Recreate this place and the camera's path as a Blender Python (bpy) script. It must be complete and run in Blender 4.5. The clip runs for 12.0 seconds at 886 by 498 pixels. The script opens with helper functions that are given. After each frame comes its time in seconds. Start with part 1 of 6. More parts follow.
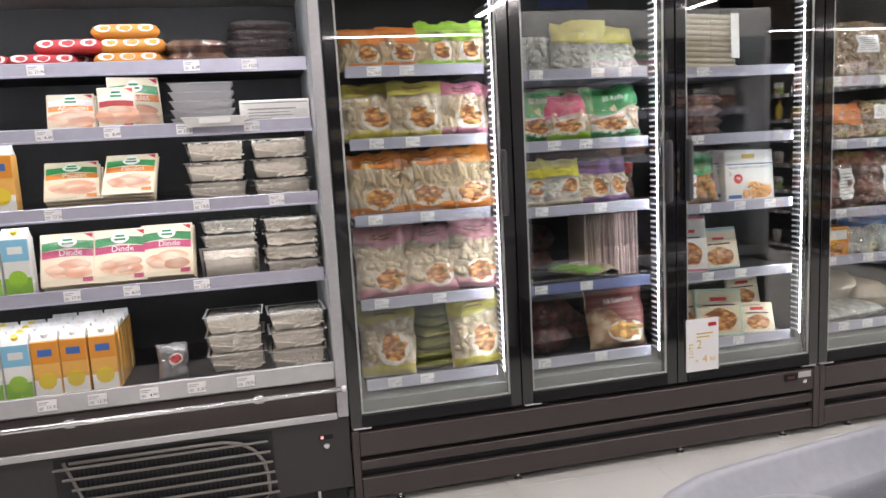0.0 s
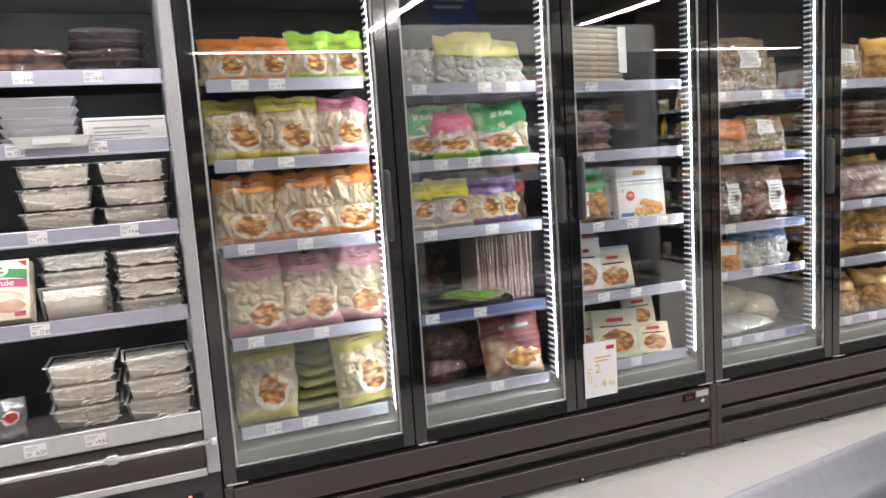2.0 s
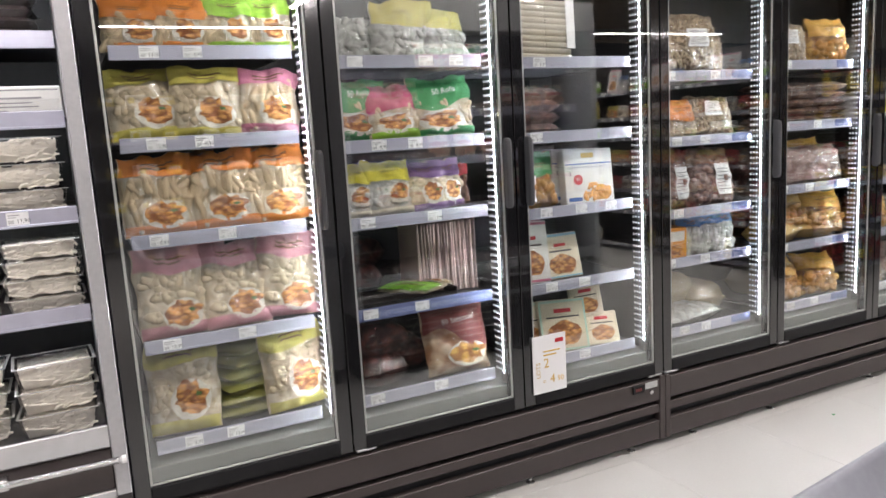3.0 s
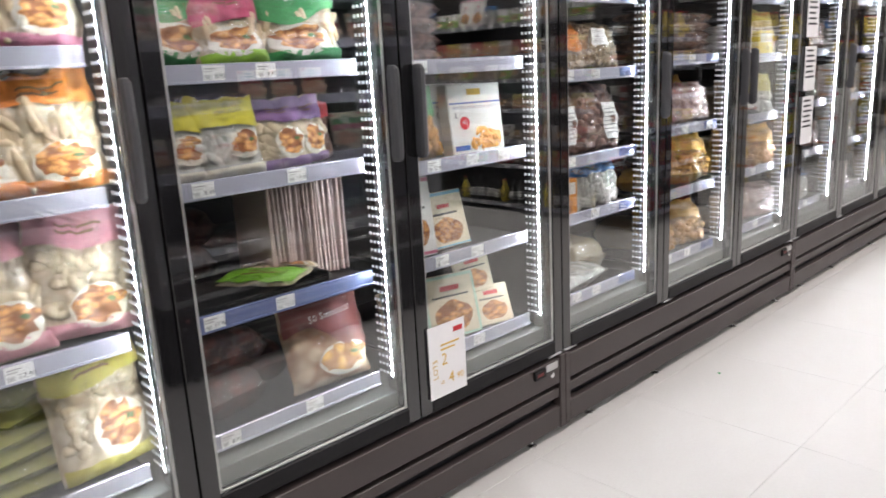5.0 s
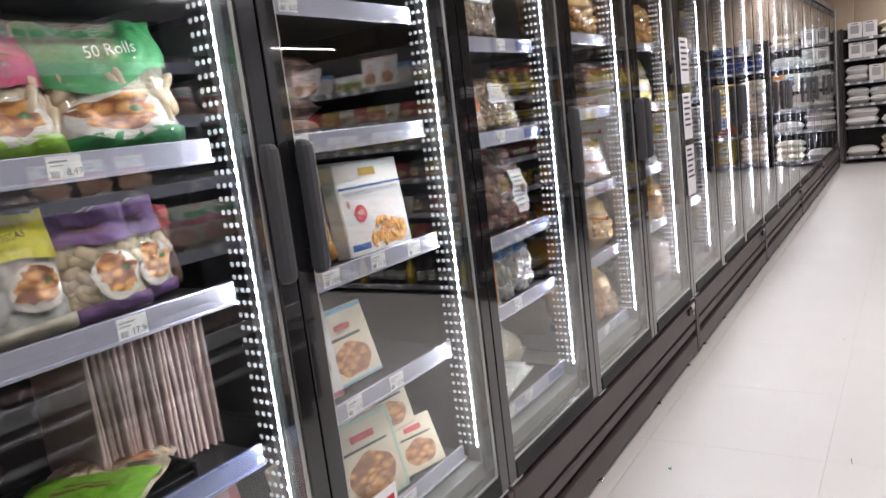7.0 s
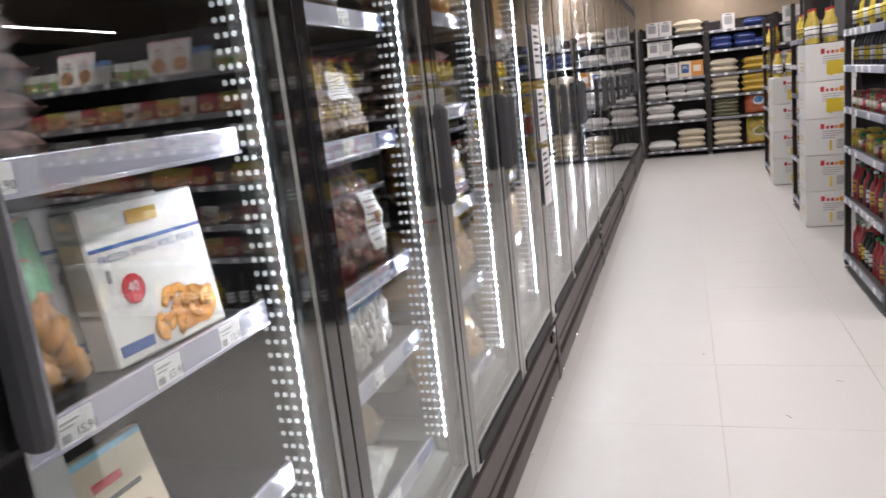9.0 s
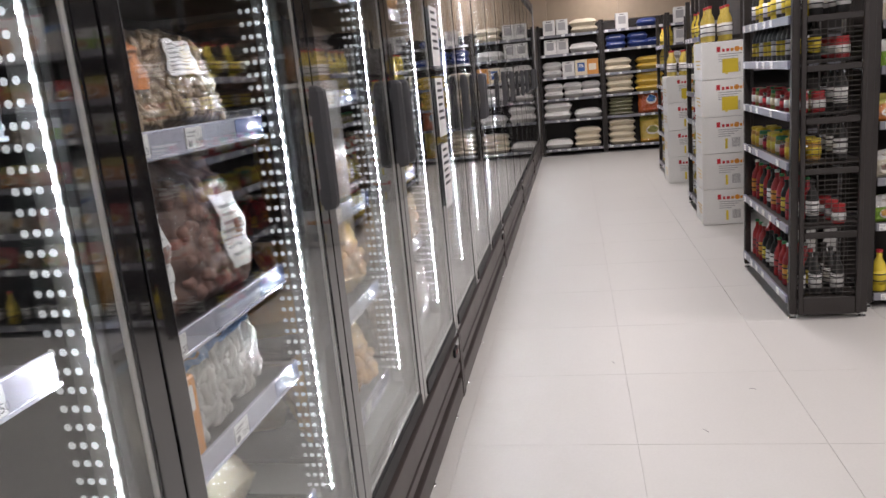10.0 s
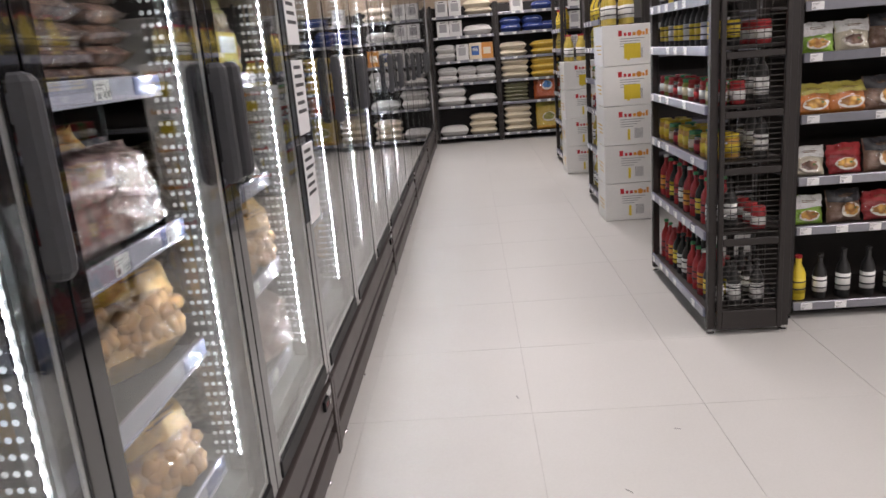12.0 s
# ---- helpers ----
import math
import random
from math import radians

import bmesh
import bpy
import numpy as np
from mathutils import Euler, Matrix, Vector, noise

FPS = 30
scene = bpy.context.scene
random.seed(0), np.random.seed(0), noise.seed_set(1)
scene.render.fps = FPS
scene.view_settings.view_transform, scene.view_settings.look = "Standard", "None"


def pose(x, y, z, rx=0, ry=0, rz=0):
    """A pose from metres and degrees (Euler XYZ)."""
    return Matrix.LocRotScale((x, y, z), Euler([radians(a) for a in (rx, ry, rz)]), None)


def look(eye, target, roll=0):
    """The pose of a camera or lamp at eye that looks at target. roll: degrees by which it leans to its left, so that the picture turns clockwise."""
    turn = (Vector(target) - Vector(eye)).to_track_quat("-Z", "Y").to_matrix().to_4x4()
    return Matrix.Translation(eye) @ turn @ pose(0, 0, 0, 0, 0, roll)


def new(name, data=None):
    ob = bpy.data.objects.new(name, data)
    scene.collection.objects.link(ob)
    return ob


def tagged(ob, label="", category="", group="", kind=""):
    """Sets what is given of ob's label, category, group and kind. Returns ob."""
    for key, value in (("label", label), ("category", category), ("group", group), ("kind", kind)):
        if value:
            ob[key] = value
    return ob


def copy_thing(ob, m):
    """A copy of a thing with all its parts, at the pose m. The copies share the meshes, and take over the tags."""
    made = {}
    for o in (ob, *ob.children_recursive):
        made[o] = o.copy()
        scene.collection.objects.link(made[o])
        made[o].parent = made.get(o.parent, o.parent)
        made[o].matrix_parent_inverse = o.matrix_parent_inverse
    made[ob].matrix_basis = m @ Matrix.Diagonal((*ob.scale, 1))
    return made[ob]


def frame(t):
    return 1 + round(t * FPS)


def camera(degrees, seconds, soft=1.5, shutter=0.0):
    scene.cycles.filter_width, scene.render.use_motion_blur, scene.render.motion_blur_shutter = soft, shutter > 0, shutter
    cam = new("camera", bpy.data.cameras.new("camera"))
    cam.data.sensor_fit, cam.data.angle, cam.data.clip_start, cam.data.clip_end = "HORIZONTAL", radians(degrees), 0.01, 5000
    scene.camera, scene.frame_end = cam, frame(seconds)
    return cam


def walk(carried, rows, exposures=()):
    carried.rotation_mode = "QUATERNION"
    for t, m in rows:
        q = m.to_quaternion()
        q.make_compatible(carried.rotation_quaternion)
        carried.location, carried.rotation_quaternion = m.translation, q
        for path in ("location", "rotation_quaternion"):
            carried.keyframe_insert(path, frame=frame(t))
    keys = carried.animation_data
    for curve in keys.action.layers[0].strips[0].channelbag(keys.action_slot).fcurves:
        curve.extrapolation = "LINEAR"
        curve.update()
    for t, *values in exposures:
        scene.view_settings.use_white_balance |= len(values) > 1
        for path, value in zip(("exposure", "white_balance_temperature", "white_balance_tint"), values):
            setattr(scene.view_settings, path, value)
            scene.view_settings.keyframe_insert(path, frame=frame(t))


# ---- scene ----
cam = camera(61.5, 12.0, 1.5, 0.2)
PATH = [
    (0, (-0.273, -3.066, 1.564), (0.181, -1.14, 1.272), -3.1),
    (0.5, (-0.262, -3.071, 1.547), (0.285, -1.167, 1.271), -2.8),
    (1, (-0.234, -3.051, 1.559), (0.343, -1.151, 1.317), -3.0),
    (1.5, (-0.201, -2.963, 1.562), (0.402, -1.073, 1.314), -2.8),
    (2, (-0.132, -2.845, 1.565), (0.577, -0.993, 1.304), -3.7),
    (2.5, (-0.081, -2.745, 1.571), (0.731, -0.94, 1.283), -3.8),
    (2.7, (-0.08, -2.679, 1.562), (0.769, -0.893, 1.266), -3.6),
    (4.3, (-0.079, -2.06, 1.499), (0.97, -0.416, 1.055), -3.1),
    (4.5, (-0.035, -1.928, 1.483), (1.105, -0.347, 1.035), -3.2),
    (5, (0.055, -1.723, 1.493), (1.397, -0.318, 1.018), -3.0),
    (5.5, (0.162, -1.496, 1.47), (1.744, -0.382, 0.962), -1.8),
    (6, (0.208, -1.347, 1.502), (1.891, -0.338, 1.117), -3.9),
    (6.5, (0.297, -1.197, 1.514), (1.95, -0.129, 1.156), -6.0),
    (6.7, (0.353, -1.162, 1.503), (1.995, -0.07, 1.165), -7.0),
    (8.3, (0.879, -0.753, 1.537), (2.609, 0.175, 1.154), -6.7),
    (8.5, (0.932, -0.718, 1.534), (2.686, 0.165, 1.157), -7.3),
    (9, (1.071, -0.667, 1.538), (2.925, -0.041, 1.128), -6.5),
    (9.5, (1.268, -0.615, 1.495), (3.174, -0.191, 1.063), -5.8),
    (10, (1.433, -0.594, 1.495), (3.348, -0.227, 1.051), -5.5),
    (10.5, (1.575, -0.604, 1.491), (3.498, -0.321, 1.021), -5.4),
    (11, (1.782, -0.581, 1.461), (3.703, -0.327, 0.966), -5.1),
    (11.5, (1.942, -0.59, 1.489), (3.867, -0.384, 0.987), -4.7),
    (12, (2.101, -0.604, 1.487), (4.032, -0.503, 0.977), -4.7),
]
walk(cam, [(t, look(eye, target, roll)) for t, eye, target, roll in PATH],
     [(0, 0.25, 6420, 14), (0.5, 0.33, 6400, 14), (2.5, 0.45, 6380, 13), (5, 0.48, 6320, 14), (5.5, 0.42, 6300, 15), (6, 0.22, 6320, 17), (6.5, 0.21, 6300, 17), (8.5, 0.34, 6320, 15), (9.5, 0.17, 6340, 16), (12, 0.08, 6400, 16)])


# ---- light ----
world = bpy.data.worlds.new("store_world")
world.use_nodes = True
world.node_tree.nodes["Background"].inputs[0].default_value = (0.9, 0.95, 1.0, 1)
world.node_tree.nodes["Background"].inputs[1].default_value = 0.02
scene.world = world
LAMP_Z = 3.0
LAMP_W = 54.0
LED_W = 405.0


def strip_lamp(x, y, length, along_y, watts):
    lamp = bpy.data.lights.new("strip_lamp", "AREA")
    lamp.shape, lamp.energy, lamp.color = "RECTANGLE", watts, (1.0, 0.925, 0.875)
    lamp.size, lamp.size_y = (0.08, length) if along_y else (length, 0.08)
    ob = new("strip_lamp", lamp)
    ob.location = (x, y, LAMP_Z - 0.012)
    return ob


LAMP_ROWS = [(x, -1.25, 3.4, False) for x in (-1.2, 2.8, 6.8, 10.8, 13.2)] + [(x, -4.6, 2.4, True) for x in (-0.2, 2.4, 5.0)] + [(1.8, -7.3, 2.6, False), (8.0, -7.6, 6.0, False)]
for x, y, length, along in LAMP_ROWS:
    strip_lamp(x, y, length, along, LAMP_W * length / 4.4 * (2.2 if along else 1.0))

# ---- helpers for meshes ----


def merge(*geos):
    verts, faces = [], []
    for v, f in geos:
        n = len(verts)
        verts.extend(v)
        faces.extend(tuple(i + n for i in q) for q in f)
    return verts, faces


def moved(geo, m):
    return [tuple(m @ Vector(p)) for p in geo[0]], geo[1]


def box(x0, x1, y0, y1, z0, z1, c=0.003):
    """A box with chamfered edges."""
    lo, hi = (x0, y0, z0), (x1, y1, z1)
    c = min(c, 0.3 * min(x1 - x0, y1 - y0, z1 - z0))
    verts, ids, faces = [], {}, []
    for sx in (0, 1):
        for sy in (0, 1):
            for sz in (0, 1):
                s = (sx, sy, sz)
                for axis in range(3):
                    p = []
                    for a in range(3):
                        edge = hi[a] if s[a] else lo[a]
                        p.append(edge if a == axis else edge + (-c if s[a] else c))
                    ids[s + (axis,)] = len(verts)
                    verts.append(tuple(p))
    for axis in range(3):
        b, d = (axis + 1) % 3, (axis + 2) % 3
        for side in (0, 1):
            q = []
            for i, j in ((0, 0), (1, 0), (1, 1), (0, 1)):
                s = [0, 0, 0]
                s[axis], s[b], s[d] = side, i, j
                q.append(ids[tuple(s) + (axis,)])
            faces.append(tuple(q if side else q[::-1]))
    for axis in range(3):
        b, d = (axis + 1) % 3, (axis + 2) % 3
        for i in (0, 1):
            for j in (0, 1):
                s0, s1 = [0, 0, 0], [0, 0, 0]
                s0[axis], s1[axis] = 0, 1
                s0[b] = s1[b] = i
                s0[d] = s1[d] = j
                s0, s1 = tuple(s0), tuple(s1)
                q = (ids[s0 + (b,)], ids[s1 + (b,)], ids[s1 + (d,)], ids[s0 + (d,)])
                faces.append(q if i == j else q[::-1])
    for sx in (0, 1):
        for sy in (0, 1):
            for sz in (0, 1):
                q = tuple(ids[(sx, sy, sz, a)] for a in range(3))
                faces.append(q if (sx + sy + sz) % 2 else q[::-1])
    return verts, faces


def lathe(profile, n=14, x=0.0, y=0.0, z=0.0):
    verts, faces = [], []
    for r, h in profile:
        for k in range(n):
            a = 2 * math.pi * k / n
            verts.append((x + r * math.cos(a), y + r * math.sin(a), z + h))
    for i in range(len(profile) - 1):
        for k in range(n):
            k2 = (k + 1) % n
            faces.append((i * n + k, i * n + k2, (i + 1) * n + k2, (i + 1) * n + k))
    faces.append(tuple(range(n))[::-1])
    faces.append(tuple((len(profile) - 1) * n + k for k in range(n)))
    return verts, faces


def tube(points, r, n=8):
    verts, faces = [], []
    pts = [Vector(p) for p in points]
    for i, p in enumerate(pts):
        d = (pts[min(i + 1, len(pts) - 1)] - pts[max(i - 1, 0)]).normalized()
        side = d.orthogonal().normalized() if abs(d.z) > 0.95 else d.cross(Vector((0, 0, 1))).normalized()
        up = side.cross(d)
        for k in range(n):
            a = 2 * math.pi * k / n
            verts.append(tuple(p + r * (math.cos(a) * side + math.sin(a) * up)))
    for i in range(len(pts) - 1):
        for k in range(n):
            k2 = (k + 1) % n
            faces.append((i * n + k, (i + 1) * n + k, (i + 1) * n + k2, i * n + k2))
    faces.append(tuple(range(n)))
    faces.append(tuple((len(pts) - 1) * n + k for k in range(n))[::-1])
    return verts, faces


def sheet(func, nu, nv):
    verts = [func(i / nu, j / nv) for j in range(nv + 1) for i in range(nu + 1)]
    faces = [(j * (nu + 1) + i, j * (nu + 1) + i + 1, (j + 1) * (nu + 1) + i + 1, (j + 1) * (nu + 1) + i) for j in range(nv) for i in range(nu)]
    return verts, faces


def mesh_of(name, geo, material, smooth=False, fix=False):
    me = bpy.data.meshes.new(name)
    me.from_pydata(geo[0], [], geo[1])
    if fix:
        bm = bmesh.new()
        bm.from_mesh(me)
        bmesh.ops.recalc_face_normals(bm, faces=bm.faces)
        bm.to_mesh(me)
        bm.free()
    if smooth:
        me.polygons.foreach_set("use_smooth", [True] * len(me.polygons))
    me.materials.append(material)
    me.update()
    return me


def part(name, geo, material, parent, label="", smooth=False):
    """One mesh object under a thing or under a part. geo: verts and faces, or a mesh to share."""
    me = geo if isinstance(geo, bpy.types.Mesh) else mesh_of(name, geo, material, smooth)
    ob = new(name, me)
    ob.parent = parent
    return tagged(ob, label)


def thing(name, label, category, group="", m=None):
    ob = new(name)
    ob.empty_display_size = 0.1
    if m is not None:
        ob.matrix_basis = m
    return tagged(ob, label, category, group)


def structure(name, geo, material, label, category, smooth=False):
    return tagged(new(name, mesh_of(name, geo, material, smooth)), label, category, kind="structure")


def writing(words, size, material, parent, m, depth=0.0):
    """Words as a mesh part, centred, lying in the xy plane of m."""
    cu = bpy.data.curves.new("writing", "FONT")
    cu.body, cu.size, cu.align_x, cu.align_y, cu.extrude, cu.resolution_u = words, size, "CENTER", "CENTER", depth, 2
    tmp = bpy.data.objects.new("writing", cu)
    me = bpy.data.meshes.new_from_object(tmp)
    bpy.data.objects.remove(tmp)
    me.materials.append(material)
    ob = new("writing", me)
    ob.parent = parent
    ob.matrix_basis = m
    return ob



# ---- materials ----
MATS = {}


def material(name, colour, rough=0.5, metal=0.0, vary=0.12, grain=40.0, bump=0.15, coat=0.0, stain=0.15, spread=0.1, second=None, stretch=(1, 1, 1), fine=0.002):
    """Paint, plastic, metal, board: a base colour with grain, broad stains and fine relief."""
    if name in MATS:
        return MATS[name]
    m = bpy.data.materials.new(name)
    m.use_nodes = True
    nt, p = m.node_tree, m.node_tree.nodes["Principled BSDF"]
    nd, ln = nt.nodes.new, nt.links.new
    tc, mp, info = nd("ShaderNodeTexCoord"), nd("ShaderNodeMapping"), nd("ShaderNodeObjectInfo")
    mp.inputs["Scale"].default_value = stretch
    off = nd("ShaderNodeVectorMath")
    off.operation = "ADD"
    ln(tc.outputs["Object"], off.inputs[0])
    ln(info.outputs["Random"], off.inputs[1])
    ln(off.outputs[0], mp.inputs["Vector"])
    n1, n2 = nd("ShaderNodeTexNoise"), nd("ShaderNodeTexNoise")
    n1.inputs["Scale"].default_value, n1.inputs["Detail"].default_value = grain, 6
    n2.inputs["Scale"].default_value, n2.inputs["Detail"].default_value = grain / 14, 4
    ln(mp.outputs[0], n1.inputs["Vector"])
    ln(mp.outputs[0], n2.inputs["Vector"])
    mix = nd("ShaderNodeMix")
    mix.data_type = "RGBA"
    dark = tuple(c * (1 - vary) for c in colour)
    light = second or tuple(min(1, c * (1 + vary)) for c in colour)
    mix.inputs["A"].default_value, mix.inputs["B"].default_value = (*dark, 1), (*light, 1)
    ramp = nd("ShaderNodeMath")
    ramp.operation = "MULTIPLY_ADD"
    ramp.inputs[1].default_value, ramp.inputs[2].default_value = stain / 0.15, 0.5 - 0.5 * stain / 0.15
    ln(n2.outputs["Fac"], ramp.inputs[0])
    add = nd("ShaderNodeMath")
    add.operation, add.use_clamp = "ADD", True
    sub = nd("ShaderNodeMath")
    sub.operation = "SUBTRACT"
    sub.inputs[1].default_value = 0.5
    ln(n1.outputs["Fac"], sub.inputs[0])
    ln(ramp.outputs[0], add.inputs[0])
    ln(sub.outputs[0], add.inputs[1])
    ln(add.outputs[0], mix.inputs["Factor"])
    hsv = nd("ShaderNodeHueSaturation")
    val = nd("ShaderNodeMapRange")
    val.inputs["To Min"].default_value, val.inputs["To Max"].default_value = 1 - spread, 1 + spread
    ln(info.outputs["Random"], val.inputs["Value"])
    ln(val.outputs[0], hsv.inputs["Value"])
    ln(mix.outputs["Result"], hsv.inputs["Color"])
    ln(hsv.outputs[0], p.inputs["Base Color"])
    rr = nd("ShaderNodeMapRange")
    rr.inputs["To Min"].default_value, rr.inputs["To Max"].default_value = max(0.02, rough - 0.08), min(1, rough + 0.08)
    ln(n2.outputs["Fac"], rr.inputs["Value"])
    ln(rr.outputs[0], p.inputs["Roughness"])
    p.inputs["Metallic"].default_value = metal
    p.inputs["Coat Weight"].default_value, p.inputs["Coat Roughness"].default_value = coat, 0.12
    if bump:
        b = nd("ShaderNodeBump")
        b.inputs["Strength"].default_value, b.inputs["Distance"].default_value = bump, fine
        ln(n1.outputs["Fac"], b.inputs["Height"])
        ln(b.outputs[0], p.inputs["Normal"])
    MATS[name] = m
    return m


def glowing(name, colour, strength):
    m = bpy.data.materials.new(name)
    m.use_nodes = True
    p = m.node_tree.nodes["Principled BSDF"]
    p.inputs["Base Color"].default_value = (0.8, 0.8, 0.8, 1)
    p.inputs["Emission Color"].default_value, p.inputs["Emission Strength"].default_value = (*colour, 1), strength
    return m


def pane_glass(name, tint, rough=0.0, ior=1.5, bend=5.0):
    """Flat glass: a clear sheet with a mirror gloss by Fresnel."""
    m = bpy.data.materials.new(name)
    m.use_nodes = True
    nt = m.node_tree
    nt.nodes.clear()
    nd, ln = nt.nodes.new, nt.links.new
    out, mix, tr, gl, lw = nd("ShaderNodeOutputMaterial"), nd("ShaderNodeMixShader"), nd("ShaderNodeBsdfTransparent"), nd("ShaderNodeBsdfGlossy"), nd("ShaderNodeLayerWeight")
    lw.inputs["Blend"].default_value = 0.5
    f0 = ((ior - 1) / (ior + 1)) ** 2
    power, scale = nd("ShaderNodeMath"), nd("ShaderNodeMath")
    power.operation, scale.operation = "POWER", "MULTIPLY_ADD"
    power.inputs[1].default_value, scale.inputs[1].default_value, scale.inputs[2].default_value = bend, 1 - f0, f0
    ln(lw.outputs["Facing"], power.inputs[0])
    ln(power.outputs[0], scale.inputs[0])
    ln(scale.outputs[0], mix.inputs[0])
    tr.inputs["Color"].default_value = (*tint, 1)
    gl.inputs["Roughness"].default_value = rough
    ln(tr.outputs[0], mix.inputs[1])
    ln(gl.outputs[0], mix.inputs[2])
    ln(mix.outputs[0], out.inputs[0])
    return m


GLASS = pane_glass("door_glass", (0.985, 0.995, 0.99), 0.0, 1.70, bend=5.6)
CLEAR = pane_glass("clear_plastic", (0.97, 0.97, 0.97), 0.05)
LED = glowing("led_dot", (0.92, 0.97, 1.0), LED_W)
WEAK_LED = glowing("weak_led_dot", (0.92, 0.97, 1.0), LED_W * 0.12)
# glow of the dots that imitate pane reflections of the LEDs, weaker row by row
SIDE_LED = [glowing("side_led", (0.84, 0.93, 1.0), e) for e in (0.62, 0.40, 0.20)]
COVER = glowing("led_cover", (0.9, 0.95, 1.0), 1.1)
COVERDOT = glowing("led_cover_dot", (0.95, 0.97, 1.0), 1.4)
LENS = glowing("led_lens", (0.90, 0.96, 1.0), 5.0)
LAMP_FACE = glowing("lamp_diffuser", (1.0, 0.97, 0.93), 4.0)
FLOOR = material("floor_tile", (0.535, 0.525, 0.50), 0.45, vary=0.05, grain=90, bump=0.05, stain=0.1, spread=0.012, fine=0.0006)
GROUT = material("floor_joint", (0.42, 0.41, 0.395), 0.8)
BLACK = material("black_lacquer", (0.009, 0.009, 0.010), 0.5, vary=0.3, grain=60, bump=0.05)
BLACK.node_tree.nodes["Principled BSDF"].inputs["Specular IOR Level"].default_value = 0.25
GLOSSBLACK = material("black_backed_glass", (0.008, 0.008, 0.009), 0.10, vary=0.3, grain=60, bump=0.0, coat=1.0)
GLOSSBLACK.node_tree.nodes["Principled BSDF"].inputs["Coat Roughness"].default_value = 0.03
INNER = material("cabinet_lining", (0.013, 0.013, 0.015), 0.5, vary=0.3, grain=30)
BROWN = material("brown_grey_steel", (0.048, 0.0375, 0.0355), 0.42, vary=0.12, grain=70, bump=0.06, spread=0.03)
GREYSTEEL = material("grey_steel", (0.46, 0.46, 0.47), 0.38, 0.3, grain=60, bump=0.05)
CHROME = material("brushed_steel", (0.72, 0.72, 0.72), 0.22, 0.95, grain=120, bump=0.05)
VENTROD = material("vent_rod_steel", (0.19, 0.175, 0.165), 0.4, 0.3, grain=60, bump=0.05)
RAIL = material("lilac_price_rail", (0.50, 0.50, 0.60), 0.22, 0.25, vary=0.1, grain=25, coat=0.6, bump=0.05)
BLUERAIL = material("blue_price_rail", (0.16, 0.19, 0.36), 0.25, 0.1, coat=0.6, bump=0.05)
WHITERAIL = material("white_steel_lip", (0.62, 0.62, 0.64), 0.25, 0.55, grain=20, coat=0.4, bump=0.05)
GREYPLASTIC = material("grey_plastic_handle", (0.055, 0.057, 0.062), 0.45, grain=80)
RUBBER = material("door_gasket", (0.014, 0.014, 0.014), 0.7)
SPACER = material("pane_spacer", (0.50, 0.50, 0.48), 0.35, 0.5)
MULLION = material("mullion_steel", (0.20, 0.20, 0.195), 0.35, 0.5, grain=60, bump=0.04)
ALU = material("aluminium_profile", (0.55, 0.56, 0.55), 0.35, 0.6, grain=60, bump=0.04)
PAPER = material("white_price_card", (0.78, 0.78, 0.78), 0.55, vary=0.03, bump=0.02)
INK = material("black_ink", (0.03, 0.03, 0.035), 0.6, bump=0)
BROWNINK = material("faded_brown_ink", (0.20, 0.11, 0.05), 0.6, bump=0)
GREYINK = material("grey_ink", (0.34, 0.34, 0.35), 0.6, bump=0)
GOLD = material("ochre_ink", (0.62, 0.40, 0.06), 0.6, bump=0)
RED = material("red_ink", (0.52, 0.02, 0.03), 0.5, bump=0)
DARKRACK = material("dark_rack_steel", (0.021, 0.017, 0.0155), 0.5, grain=60, bump=0.08, spread=0.03)
BEIGE = material("beige_wall_board", (0.50, 0.40, 0.29), 0.65, vary=0.08, grain=10, bump=0.05)
CEIL = material("dark_ceiling_paint", (0.16, 0.155, 0.15), 0.9, vary=0.1, grain=8)
WALL = material("grey_wall_paint", (0.45, 0.43, 0.41), 0.8, vary=0.06, grain=12)
DIMRED = material("unlit_red_digits", (0.16, 0.02, 0.02), 0.4, bump=0)
REDLED = glowing("red_display", (1.0, 0.06, 0.03), 1.2)

# ---- structure ----
structure("wall_north", box(-5.2, 15.4, 0.98, 1.1, 0, 4.0), WALL, "plain grey store wall behind the cold cabinets", "wall")
structure("wall_south", box(-5.2, 15.4, -9.8, -9.68, 0, 3.1), material("dark_wall_paint", (0.05, 0.046, 0.044), 0.7), "dark lower store wall across the shop", "wall")
structure("wall_upper_south", box(-5.2, 8.996, -9.8, -9.67, 3.104, 4.0), material("dark_wall_paint", (0.05, 0.046, 0.044), 0.7), "dark upper store wall across the shop", "wall")
structure("wall_band_south", box(9.0, 15.4, -9.8, -9.66, 3.104, 4.0), BEIGE, "beige board band high on the store wall", "wall")
structure("wall_east", box(15.16, 15.3, -9.8, 1.1, 0, 2.2), WALL, "grey store wall behind the rice shelves", "wall")
band = new("wall_band_east")
tagged(band, "beige wooden board cladding above the rice shelves", "wall cladding", kind="structure")
for k in range(9):
    part("panel", box(15.10, 15.3, -9.8 + k * 1.2, -8.604 + k * 1.2, 2.2, 4.0, 0.004), BEIGE, band)
structure("wall_west", box(-5.2, -5.06, -9.8, 1.1, 0, 4.0), WALL, "plain grey store wall behind the camera", "wall")
structure("ceiling", box(-5.2, 15.4, -9.8, 1.1, 4.0, 4.1), CEIL, "dark painted store ceiling", "ceiling")


